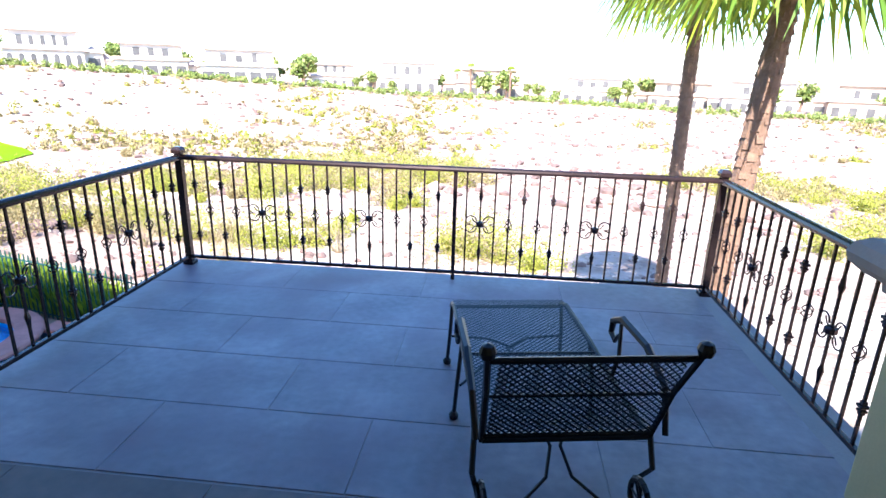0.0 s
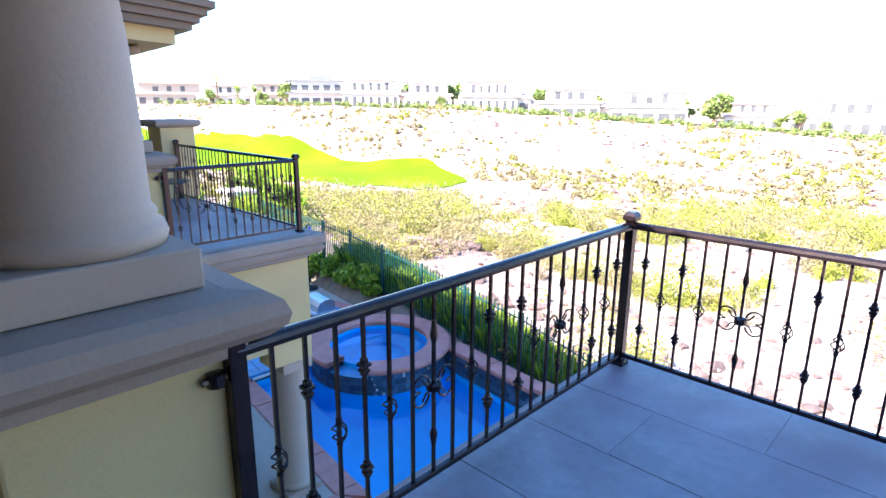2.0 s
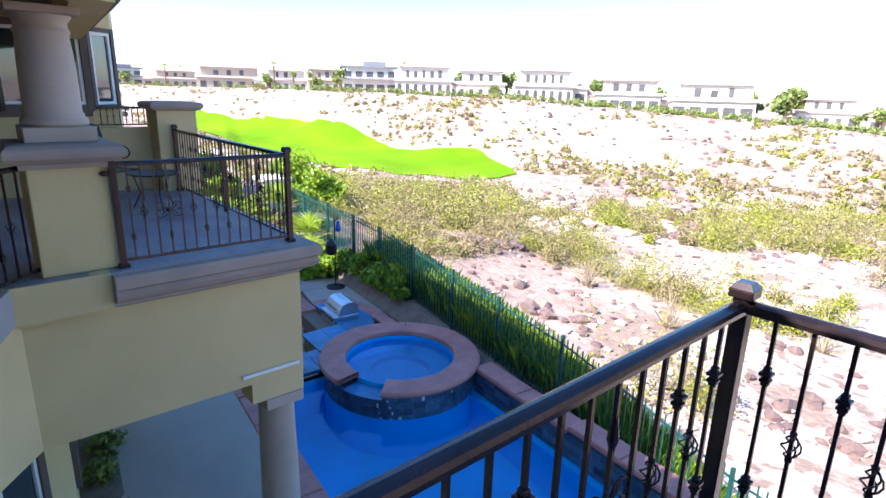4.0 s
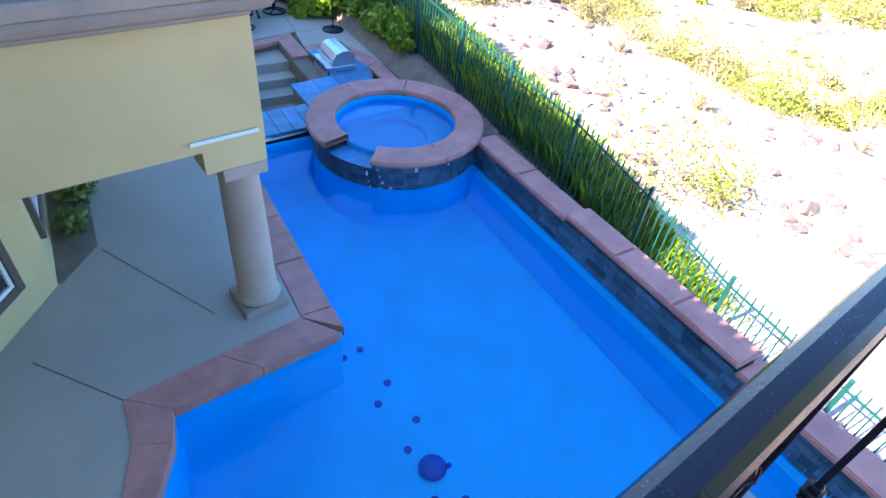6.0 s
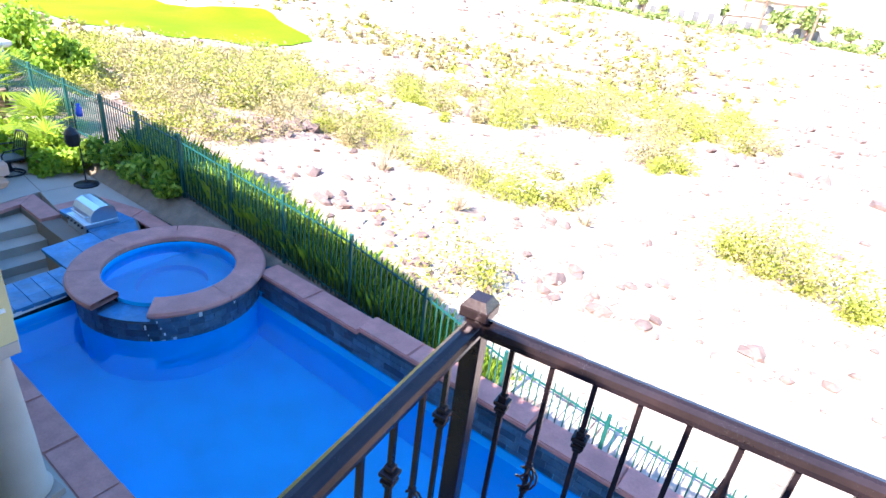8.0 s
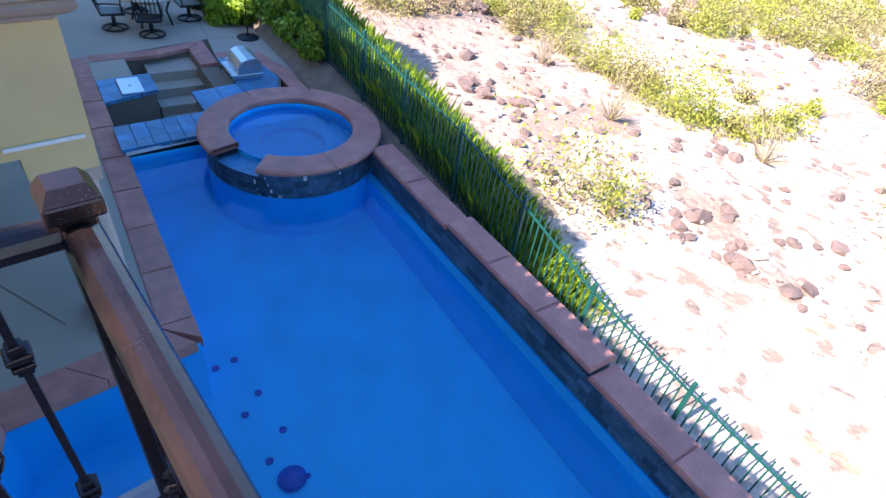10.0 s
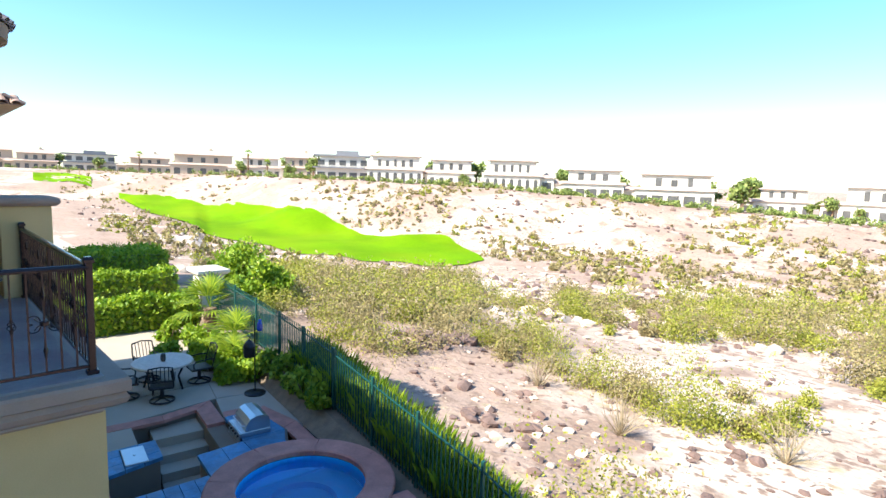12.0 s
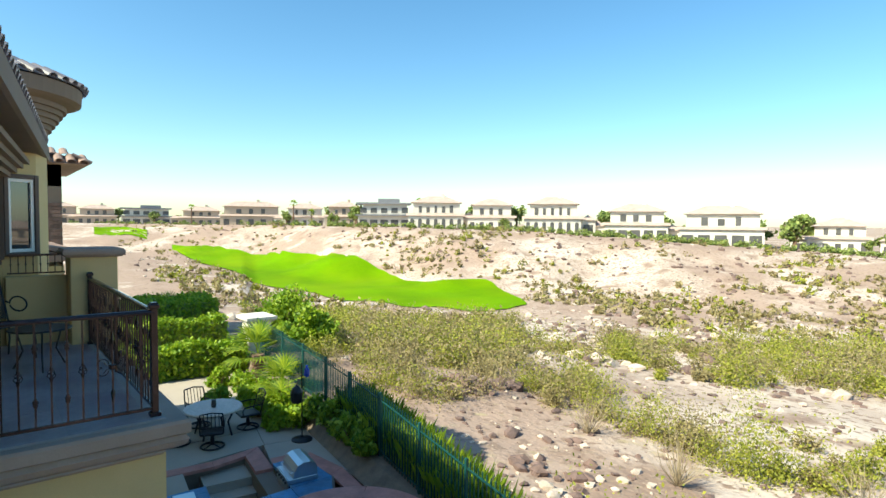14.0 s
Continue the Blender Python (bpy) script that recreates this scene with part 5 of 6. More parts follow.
lathe(bm, [(1.25, 3.2)] + [(1.28 + 0.06 * k, 3.25 + 0.09 * (k + e)) for k in range(6) for e in (0, 1)] + [(1.72, 3.82), (1.82, 3.86), (1.84, 4.10), (1.70, 4.12)], 48)
part("turret_eaves", bm, SOFFIT, tw)
bm = bmnew()
lathe(bm, [(1.86, 4.12), (1.0, 4.55), (0.0, 5.0)], 48)
part("turret_roof", bm, ROOF_BLUE, tw)
for k in range(44):
    a = 2 * math.pi * k / 44
    piece("roof_tile", TILE_ME, tw, pose(1.92 * math.cos(a), 1.92 * math.sin(a), 4.12) @ pose(0, 0, 0, 0, 0, math.degrees(a) + 90) @ pose(0, 0, 0, 26))
# the tower with an arched loggia further on
ft = empty("loggia_tower", (-30.4, -1.15, -0.75), 0, label="tan stucco tower with an arched loggia and stone corners", category="tower", kind="structure")
bm = bmnew()
W2 = 2.2
for x in (-W2, W2 - 0.5):
    for y in (-W2, W2 - 0.6):
        box(bm, x, y, G, x + 0.5, y + 0.6, 3.2)
box(bm, -W2, -W2, G, W2, W2, 0.6)
box(bm, -W2, -W2, 2.6, W2, W2, 3.2)
for k in range(8):
    a0, a1 = math.pi * k / 8, math.pi * (k + 1) / 8
    for s in (1,):
        r = 1.6
        y0, y1 = -0.05 + r * math.cos(a1), -0.05 + r * math.cos(a0)
        box(bm, W2 - 0.35, min(y0, y1), 1.9 + 0.7 * min(math.sin(a0), math.sin(a1)), W2 - 0.02, max(y0, y1), 2.62)
part("tower_wall", bm, STUCCO_BROWN, ft)
bm = bmnew()
v = [bm.verts.new(p) for p in ((-2.8, -2.8, 3.2), (2.8, -2.8, 3.2), (2.8, 2.8, 3.2), (-2.8, 2.8, 3.2), (0, 0, 4.5))]
for i in range(4):
    bm.faces.new((v[i], v[(i + 1) % 4], v[4]))
bm.faces.new(v[:4])
part("tower_roof", bm, ROOF, ft)
barrel_row(ft, (2.85, -2.8, 3.22), (2.85, 2.8, 3.22), (-1, 0, 0.46), 20, CLAY_ME)
barrel_row(ft, (-2.8, 2.85, 3.22), (2.8, 2.85, 3.22), (0, -1, 0.46), 20, CLAY_ME)
barrel_row(ft, (2.45, -2.4, 3.41), (2.45, 2.4, 3.41), (-1, 0, 0.46), 17, CLAY_ME)
ft.scale = (1.47, 1.47, 1.47)
sm_brick = mesh_of(box(bmnew(), 0, 0, 0, 0.05, 0.24, 0.09, 0.008), "veneer_stone", STONE_VENEER)
for i in range(16):
    for j in range(3):
        piece("veneer_stone", sm_brick, ft, pose(W2 - 0.01, 1.52 + 0.22 * j - 0.05 * (i % 2), 0.55 + i * 0.1))
bm = bmnew()
for k in range(7):
    box(bm, W2 - 0.2, -1.5 + k * 0.45, 0.6, W2 - 0.17, -1.47 + k * 0.45, 1.35)
box(bm, W2 - 0.21, -1.6, 1.32, W2 - 0.16, 1.6, 1.36)
part("loggia_rail", bm, IRON, ft)
lr = empty("lower_roof", (-14.5, 0.2, 0), 0, label="low tiled roof below the tower", category="roof", kind="structure")
bm = bmnew()
v = [bm.verts.new(p) for p in ((-3.4, -2, 1.62), (2.0, -2, 1.62), (2.0, 0.75, 0.98), (-3.4, 0.75, 0.98), (-3.4, -2, 0.8), (2, -2, 0.8), (2, 0.75, 0.9), (-3.4, 0.75, 0.9))]
for f in ((0, 1, 2, 3), (4, 5, 6, 7), (1, 2, 6, 5), (2, 3, 7, 6), (0, 3, 7, 4)):
    bm.faces.new([v[i] for i in f])
part("roof_deck", bm, ROOF, lr)
for r in range(5):
    barrel_row(lr, (-3.4, 0.78 - r * 0.45, 1.0 + r * 0.105), (2.0, 0.78 - r * 0.45, 1.0 + r * 0.105), (0, -1, 0.235), 22, CLAY_ME)
bm = bmnew()
box(bm, -17.8, -3, G, -12.6, 0.75, 0.80)
part("wall_far_wing", bm, STUCCO, label="yellow stucco wing below the low roof", category="wall", kind="structure")

# ceiling fan in the covered walkway
cf = empty("ceiling_fan", (-6.6, -1.75, 2.44), 0, label="dark ceiling fan under the walkway ceiling", category="ceiling fan")
bm = bmnew()
lathe(bm, [(0, 0.06), (0.05, 0.06), (0.015, 0.03), (0.015, -0.2), (0.09, -0.21), (0.10, -0.30), (0.04, -0.34), (0, -0.34)], 16)
part("motor", bm, DARK, cf)
for k in range(5):
    a = 2 * math.pi * k / 5
    bm = bmnew()
    box(bm, 0.1, -0.065, -0.265, 0.62, 0.065, -0.253, 0.003, pose(0, 0, 0, 0, 0, 72 * k))
    part("blade", bm, TRIM, cf)
# tap by the window
wlamp = empty("wall_tap", (-5.49, -3.28, 0.62), 0, label="small dark wall tap beside the window", category="tap")
bm = bmnew()
tube(bm, [(0, 0, 0), (0.06, 0, 0), (0.09, 0, -0.03), (0.09, 0, -0.08)], 0.014)
part("spout", bm, DARK, wlamp)

# ---- plants ----
rng = np.random.default_rng(7)


def leaf_quads(c, size, up=0.0, aspect=1.6):
    """Small leaves at the places c (n x 3), each turned at random."""
    n = len(c)
    size = np.broadcast_to(np.asarray(size, float), (n,))[:, None]
    d = rng.normal(size=(n, 3))
    d[:, 2] += up
    d /= np.linalg.norm(d, axis=1)[:, None]
    e = np.cross(d, rng.normal(size=(n, 3)))
    e /= np.linalg.norm(e, axis=1)[:, None] + 1e-9
    a, b = d * size * aspect / 2, e * size / 2
    v = np.stack([c - a, c + b, c + a, c - b], 1).reshape(-1, 3)
    f = np.arange(n * 4).reshape(n, 4)
    return v, f


def gather(parts_):
    vs, fs, o = [], [], 0
    for v, f in parts_:
        vs.append(v)
        fs.append(f + o)
        o += len(v)
    return np.concatenate(vs).tolist(), np.concatenate(fs).tolist()


def shell(n, r, squash=1.0, clumps=7):
    """Places for the leaves of one crown: uneven clumps, denser outside."""
    cc = rng.normal(size=(clumps, 3))
    cc /= np.linalg.norm(cc, axis=1)[:, None]
    cc *= r * rng.uniform(0.25, 0.72, (clumps, 1))
    k = rng.integers(0, clumps, n)
    p = rng.normal(size=(n, 3))
    p /= np.linalg.norm(p, axis=1)[:, None]
    p = cc[k] + p * r * rng.uniform(0.18, 0.5, (n, 1))
    p[:, 2] *= squash
    return p


def hedge(name, x0, y0, x1, y1, w, h, n, label):
    d = np.array([x1 - x0, y1 - y0])
    ln = np.hypot(*d)
    u = d / ln
    t = rng.uniform(0, ln, n)
    side_ = rng.choice([0, 1, 2], n, p=[0.4, 0.3, 0.3])
    off = np.where(side_ == 0, rng.uniform(-w / 2, w / 2, n), np.where(side_ == 1, w / 2, -w / 2) + rng.normal(0, 0.07, n))
    zz = np.where(side_ == 0, h + rng.normal(0, 0.07, n) + 0.08 * np.sin(t * 3), rng.uniform(0.05, h, n))
    c = np.stack([x0 + u[0] * t - u[1] * off, y0 + u[1] * t + u[0] * off, G + zz], 1)
    v, f = leaf_quads(c, rng.uniform(0.07, 0.13, n), 0.4)
    ob = empty(name, (0, 0, 0), 0, label=label, category="hedge")
    o = soup("leaves", v.tolist(), f.tolist(), HEDGE)
    o.parent = ob
    b = bmnew()
    nx, ny = -u[1] * w * 0.38, u[0] * w * 0.38
    prism(b, [(x0 + nx, y0 + ny), (x1 + nx, y1 + ny), (x1 - nx, y1 - ny), (x0 - nx, y0 - ny)], G - 0.1, G + h * 0.9)
    part("inner_growth", b, FAR_TREE, ob)
    return ob


hedge("hedge", -20.9, 0.5, -20.5, 7.1, 0.9, 1.05, 9000, "clipped bright green hedge beyond the terrace")
hedge("hedge", -24.6, 0.5, -24.3, 7.6, 1.1, 1.35, 8000, "taller clipped green hedge behind the first")
hedge("hedge", -29.5, 3.0, -29.0, 8.6, 2.6, 1.7, 7000, "broad bushy hedge of yellow green leaves")


def shrub(x, y, r, n, material, label, squash=0.8, z=G, leafsize=0.09):
    p = shell(n, r, squash, 8)
    p[:, 2] = np.abs(p[:, 2] + r * squash * 0.55) + 0.02
    v, f = leaf_quads(p, rng.uniform(leafsize * 0.7, leafsize * 1.3, n), 0.5)
    ob = empty("shrub", (x, y, z), 0, label=label, category="shrub", group="shrubs of the garden")
    o = soup("leaves", v.tolist(), f.tolist(), material)
    o.parent = ob
    b = bmnew()
    for k in range(5):
        a = k * 1.3
        tube(b, [(0, 0, -0.05), (0.3 * r * math.cos(a), 0.3 * r * math.sin(a), 0.35 * r), (0.6 * r * math.cos(a), 0.6 * r * math.sin(a), 0.8 * r)], [0.03, 0.018, 0.008], 5)
    part("stems", b, BARK, ob)
    return ob


for x, y, r in ((-13.5, 6.15, 0.62), (-14.4, 6.2, 0.7), (-15.4, 6.2, 0.62), (-16.4, 6.35, 0.66), (-17.6, 6.0, 0.6), (-18.6, 5.6, 0.5), (-16.2, 5.6, 0.42), (-15.9, 4.4, 0.4), (-16.6, 4.9, 0.45), (-13.9, 5.55, 0.5), (-14.9, 5.5, 0.48)):
    shrub(x, y, r, 900, HEDGE, "rounded yellow green garden shrub beside the terrace")
for x, y, r in ((-10.9, 6.15, 0.5), (-10.1, 6.02, 0.36), (-11.7, 6.27, 0.42), (-12.4, 6.35, 0.46), (-13.2, 6.35, 0.42)):
    shrub(x, y, r, 900, GRASS, "dark green garden shrub beside the fence", 0.95, -3.46)
for x, y, r, h in ((-27.5, 11.5, 1.9, 1.0), (-25.2, 12.2, 1.4, 0.9), (-29.8, 12.5, 1.7, 0.9), (-24.0, 10.6, 1.1, 0.8)):
    shrub(x, y, r, 2600, HEDGE, "large bright green bush outside the fence", h, -4.3, 0.13)
shrub(-7.5, -0.98, 0.28, 200, FAR_TREE, "small dark plant in the shaded bed", 0.9, G, 0.07)
shrub(-8.2, -0.88, 0.32, 220, FAR_TREE, "small dark plant in the shaded bed", 0.9, G, 0.07)


def fan_palm(x, y, z, th, r, n, label, trunk_r=0.16, droop=0.5, lean=0.0, low=25):
    """A fan palm: a trunk with leaf bases, and fans of narrow blades on stalks."""
    ob = empty("fan_palm", (x, y, z), 0, label=label, category="palm tree")
    b = bmnew()
    lathe(b, [(trunk_r * 1.15, -0.1)] + [(trunk_r * (1.0 + 0.10 * (i % 2)), th * i / 14) for i in range(15)] + [(0, th + 0.02)], 12)
    for q in b.verts:
        q.co.x += lean * max(0.0, q.co.z / th) ** 1.5
    part("trunk", b, BARK, ob)
    vs, fs = [], []
    for k in range(n):
        az = 2.399 * k
        el = math.radians(80 - (80 + low) * k / n)
        d = Vector((math.cos(az) * math.cos(el), math.sin(az) * math.cos(el), math.sin(el)))
        c0 = Vector((lean, 0, th))
        tip = c0 + d * r * 0.5
        side_ = d.cross(Vector((0, 0, 1))).normalized() if abs(d.z) < 0.98 else Vector((1, 0, 0))
        upv = side_.cross(d).normalized()
        o = len(vs)
        w = side_ * 0.012
        vs += [tuple(c0 - w), tuple(c0 + w), tuple(tip + w), tuple(tip - w)]
        fs.append((o, o + 1, o + 2, o + 3))
        nb = 15
        for i in range(nb):
            a = math.radians(-78 + 156 * i / (nb - 1))
            bd = (d * math.cos(a) + side_ * math.sin(a))
            e = tip + bd * r * 0.34
            e2 = tip + bd * r * 0.66 + Vector((0, 0, -droop * r * 0.22))
            w = bd.cross(upv).normalized() * r * 0.026
            o = len(vs)
            vs += [tuple(tip), tuple(e + w), tuple(e2), tuple(e - w)]
            fs.append((o, o + 1, o + 2, o + 3))
    lv = soup("fronds", vs, fs, PALM_LEAF)
    lv.parent = ob
    return ob


fan_palm(-18.6, 6.9, G, 0.9, 1.25, 18, "short fan palm with a thick trunk beside the fence", 0.2)
fan_palm(-15.7, 6.55, G, 0.5, 1.05, 16, "low spreading fan palm among garden shrubs")
fan_palm(-14.6, 6.0, G, 0.35, 0.75, 13, "small fan palm among garden shrubs")
fan_palm(-31.5, 7.0, G, 0.6, 1.3, 22, "fan palm in the neighbouring garden")
fan_palm(5.70, 6.0, -5.0, 8.55, 1.7, 60, "tall slender fan palm standing below the terrace", 0.105, 1.6, -0.10, 38)
fan_palm(5.00, 2.1, -5.0, 8.25, 1.55, 60, "tall fan palm with a shaggy trunk below the terrace", 0.115, 1.6, 0.36, 38)
# old leaf bases on the near palm trunks
for px_, py_, ln_, th_, r_ in ((5.70, 6.0, -0.10, 8.55, 0.10), (5.00, 2.1, 0.36, 8.25, 0.11)):
    b = bmnew()
    for k in range(210):
        a = 2.399 * k
        z = -2.2 + 5.0 * k / 210
        x, y = px_ + r_ * math.cos(a) + ln_ * ((z + 5) / th_) ** 1.5, py_ + r_ * math.sin(a)
        box(b, -0.04, -0.012, 0, 0.04, 0.02, 0.17, 0.0, pose(x, y, z, 14, 0, math.degrees(a) - 90))
    part("leaf_bases", b, BARK, label="rough old leaf bases on a palm trunk", category="palm bark", kind="stuff")

# tall grass along the fence
n = 22000
x = rng.uniform(-12.5, 1.6, n)
yb = 5.62 - 0.125 * (x + 4.7) + rng.uniform(0.10, 0.95, n)
hh = np.interp(x, [-12, -7, -4.5, -2.5, 0], [0.80, 0.80, 0.66, 0.48, 0.4]) * rng.uniform(0.55, 1.05, n)
zt = np.interp(x, [-24, -12, -10.5, -4.7, -3.1, -1.65, 0, 3], [-3.3, -3.35, -3.4, -3.87, -4.17, -4.52, -4.67, -4.8])
a = rng.uniform(0, 2 * math.pi, n)
lean = rng.uniform(0.05, 0.45, n) * hh
p0 = np.stack([x, yb, zt], 1)
w = np.stack([np.sin(a), -np.cos(a), np.zeros(n)], 1) * rng.uniform(0.005, 0.011, n)[:, None]
mid_ = p0 + np.stack([np.cos(a) * lean * 0.3, np.sin(a) * lean * 0.3, hh * 0.6], 1)
tip = p0 + np.stack([np.cos(a) * lean, np.sin(a) * lean, hh], 1)
v = np.stack([p0 - w, p0 + w, mid_ + w * 0.8, tip, mid_ - w * 0.8], 1).reshape(-1, 3)
soup("grass", v.tolist(), np.arange(n * 5).reshape(n, 5).tolist(), GRASS, label="tall green grass growing along the garden fence", category="grass", kind="stuff")

# desert scrub and stones over the valley
chunks, dry = [], []
pts = []
for i in range(10500):
    az = rng.uniform(-45, 95)
    R = rim(az)
    r = 9 + (R * 0.99 - 9) * rng.uniform() ** 0.95
    xx, yy_ = by_bearing(az, r)
    if yy_ < wall_y(xx) + 2.6:
        continue
    dens = noise.noise(Vector((xx * 0.05, yy_ * 0.05, 11.0))) + 0.5 * noise.noise(Vector((xx * 0.2, yy_ * 0.2, 5.0)))
    near = yy_ - wall_y(xx)
    if dens < ((0.30 if xx < -14 else 0.62) if near < (4.6 if xx < -14 else 9.5) else ((0.22 if xx > -4 and r < 24 else (-0.34 if xx > -15 and r < 40 else -0.13)) if r < 62 else -0.02)) + 0.10 * (r > R * 0.7) + 0.25 * (az < 6):
        continue
    if r < 62 and rng.uniform() < 0.3:
        continue
    if 41.5 < az < 77.5 and float(np.interp(az, [42, 44, 48, 55, 62, 70, 74, 77], [74, 68, 67, 72, 80, 102, 138, 183])) < r < float(np.interp(az, [42, 43, 46, 50, 55, 60, 66, 72, 77], [78, 85, 94, 96, 103, 124, 142, 170, 190])):
        continue
    pts.append((xx, yy_, r))
for xx, yy_, r in pts:
    s = rng.uniform(0.3, 1.05) ** 1.3 * (1.75 if r < 60 else 1.05)
    if near < 8.5:
        s *= 0.7
    n = 700 if r < 24 else (420 if r < 42 else (220 if r < 58 else 26))
    ls = (0.046 if r < 24 else (0.068 if r < 42 else (0.095 if r < 58 else 0.27))) * (0.8 + 0.4 * rng.uniform())
    p = shell(n, s, 0.95, 11)
    p[:, 2] = np.abs(p[:, 2] + s * 0.35)
    p += np.array([xx, yy_, ground_z(xx, yy_) - 0.03])
    (chunks if rng.uniform() < (0.55 if r < 62 else 0.2) else dry).append(leaf_quads(p, ls * rng.uniform(0.7, 1.3, n), 0.6, 1.9))
v, f = gather(chunks)
soup("desert_scrub", v, f, DESERT, label="olive green desert scrub scattered over the valley", category="shrubs", kind="stuff")
v, f = gather(dry)
soup("dry_scrub", v, f, SAGE, label="dry tan brush scattered over the valley", category="shrubs", kind="stuff")
# bare twiggy bushes near the fence
bm = bmnew()
for bx, by in ((-9.8, 13.8), (-6.2, 12.4), (-13.6, 18.5), (-18.5, 19.5), (-3.0, 14.5)):
    z0 = ground_z(bx, by)
    for k in range(46):
        a, e = rng.uniform(0, 6.28), rng.uniform(0.5, 1.4)
        ln = rng.uniform(0.7, 1.35)
        d = np.array([math.cos(a) * math.cos(e), math.sin(a) * math.cos(e), math.sin(e)])
        p1 = np.array([bx, by, z0]) + d * ln * 0.55 + rng.normal(0, 0.06, 3)
        p2 = p1 + (d + rng.normal(0, 0.35, 3)) * ln * 0.5
        tube(bm, [(bx, by, z0 - 0.05), tuple(p1), tuple(p2)], [0.012, 0.008, 0.003], 4)
part("bare_brush", bm, TWIG, label="leafless tan twiggy brush near the fence", category="shrubs", kind="stuff")

ico = bmnew()
bmesh.ops.create_icosphere(ico, subdivisions=1, radius=1)
iv = np.array([vv.co[:] for vv in ico.verts])
ifc = np.array([[q.index for q in ff.verts] for ff in ico.faces])
ico.free()


def stones_at(places):
    out = []
    for xx, yy_, s in places:
        k = iv * (1 + rng.normal(0, 0.27, (len(iv), 1))) * np.array([1, rng.uniform(0.7, 1.2), rng.uniform(0.5, 0.8)]) * s
        out.append((k + np.array([xx, yy_, ground_z(xx, yy_) + s * 0.15]), ifc))
    return gather(out)


dark_, pale_ = [], []
for cx, cy, spread, k, s0, s1 in ((-15.2, 14.3, 0.8, 12, 0.2, 0.42), (-14.6, 13.2, 0.8, 14, 0.15, 0.35), (-8.0, 10.4, 0.7, 9, 0.14, 0.3), (-9.5, 11.6, 0.9, 10, 0.1, 0.25), (-12, 12.6, 2.2, 16, 0.05, 0.18), (-2.0, 9.8, 0.6, 5, 0.1, 0.28), (0.8, 10.5, 1.0, 5, 0.1, 0.3), (-8, 24, 6, 30, 0.08, 0.26), (-25, 30, 9, 90, 0.1, 0.4)):
    for i in range(k):
        dark_.append((rng.normal(cx, spread), rng.normal(cy, spread), rng.uniform(s0, s1)))
for i in range(7200):
    az = rng.uniform(-45, 95)
    R = rim(az)
    r = 9 + (R - 9) * rng.uniform() ** 1.6
    xx, yy_ = by_bearing(az, r)
    if yy_ < wall_y(xx) + 2.4:
        continue
    if 41.0 < az < 78 and float(np.interp(az, [42, 44, 48, 55, 62, 70, 74, 77], [74, 68, 67, 72, 80, 102, 138, 183])) < r < float(np.interp(az, [42, 43, 46, 50, 55, 60, 66, 72, 77], [82, 92, 101, 104, 112, 132, 150, 178, 198])):
        continue
    s = 0.03 + 0.16 * rng.uniform() ** 2.5 if r < 30 else 0.1 + 0.45 * rng.uniform() ** 2
    (dark_ if rng.uniform() < 0.5 + 0.35 * (r > R * 0.6) else pale_).append((xx, yy_, s))
v, f = stones_at(dark_)
soup("lava_stones", v, f, ROCK, label="dark reddish brown stones scattered over the slopes", category="stones", kind="stuff")
v, f = stones_at(pale_)
soup("pale_stones", v, f, PALE_ROCK, label="pale tan stones scattered over the slopes", category="stones", kind="stuff")

# pillar at the fence's corner and the neighbour's yard
bm = bmnew()
box(bm, -0.42, -0.42, 0, 0.42, 0.42, 1.72, 0.02)
pl = part("gate_pillar", bm, FAR_WHITE, label="square white pillar with a broad pale cap", category="pillar")
pl.matrix_world = pose(-21.1, 7.8, G)
bm = bmnew()
sweep(bm, [(0.42, -0.42), (0.42, 0.42), (-0.42, 0.42), (-0.42, -0.42)], [(0, 1.62), (0.10, 1.66), (0.18, 1.74), (0.18, 1.84), (0, 1.90)], True)
box(bm, -0.42, -0.42, 1.722, 0.42, 0.42, 1.899)
part("cap", bm, FAR_WHITE, pl)
bm = bmnew()
box(bm, -36.5, 4.0, G, -33.0, 6.6, G + 1.0, 0.03)
nb = part("outdoor_kitchen", bm, STONE, label="grey stone outdoor counter in the neighbouring garden", category="counter")
bm = bmnew()
box(bm, -36.7, 3.8, G + 1.0, -32.8, 6.8, G + 1.1, 0.02)
part("countertop", bm, COLUMN, nb)
bm = bmnew()
box(bm, -0.8, -0.4, 0, 0.8, 0.4, 1.0, 0.12)
cov = part("furniture_cover", bm, BLUE_GLAZE, label="dark blue furniture cover in the neighbouring garden", category="cover")
cov.matrix_world = pose(-30.6, 5.0, G, 0, 0, 20)
bm = bmnew()
box(bm, -60, -8, G - 0.2, -20, 8.0, G - 0.02)
part("ground_neighbour", bm, CONCRETE, label="pale ground of the neighbouring garden", category="ground", kind="structure")


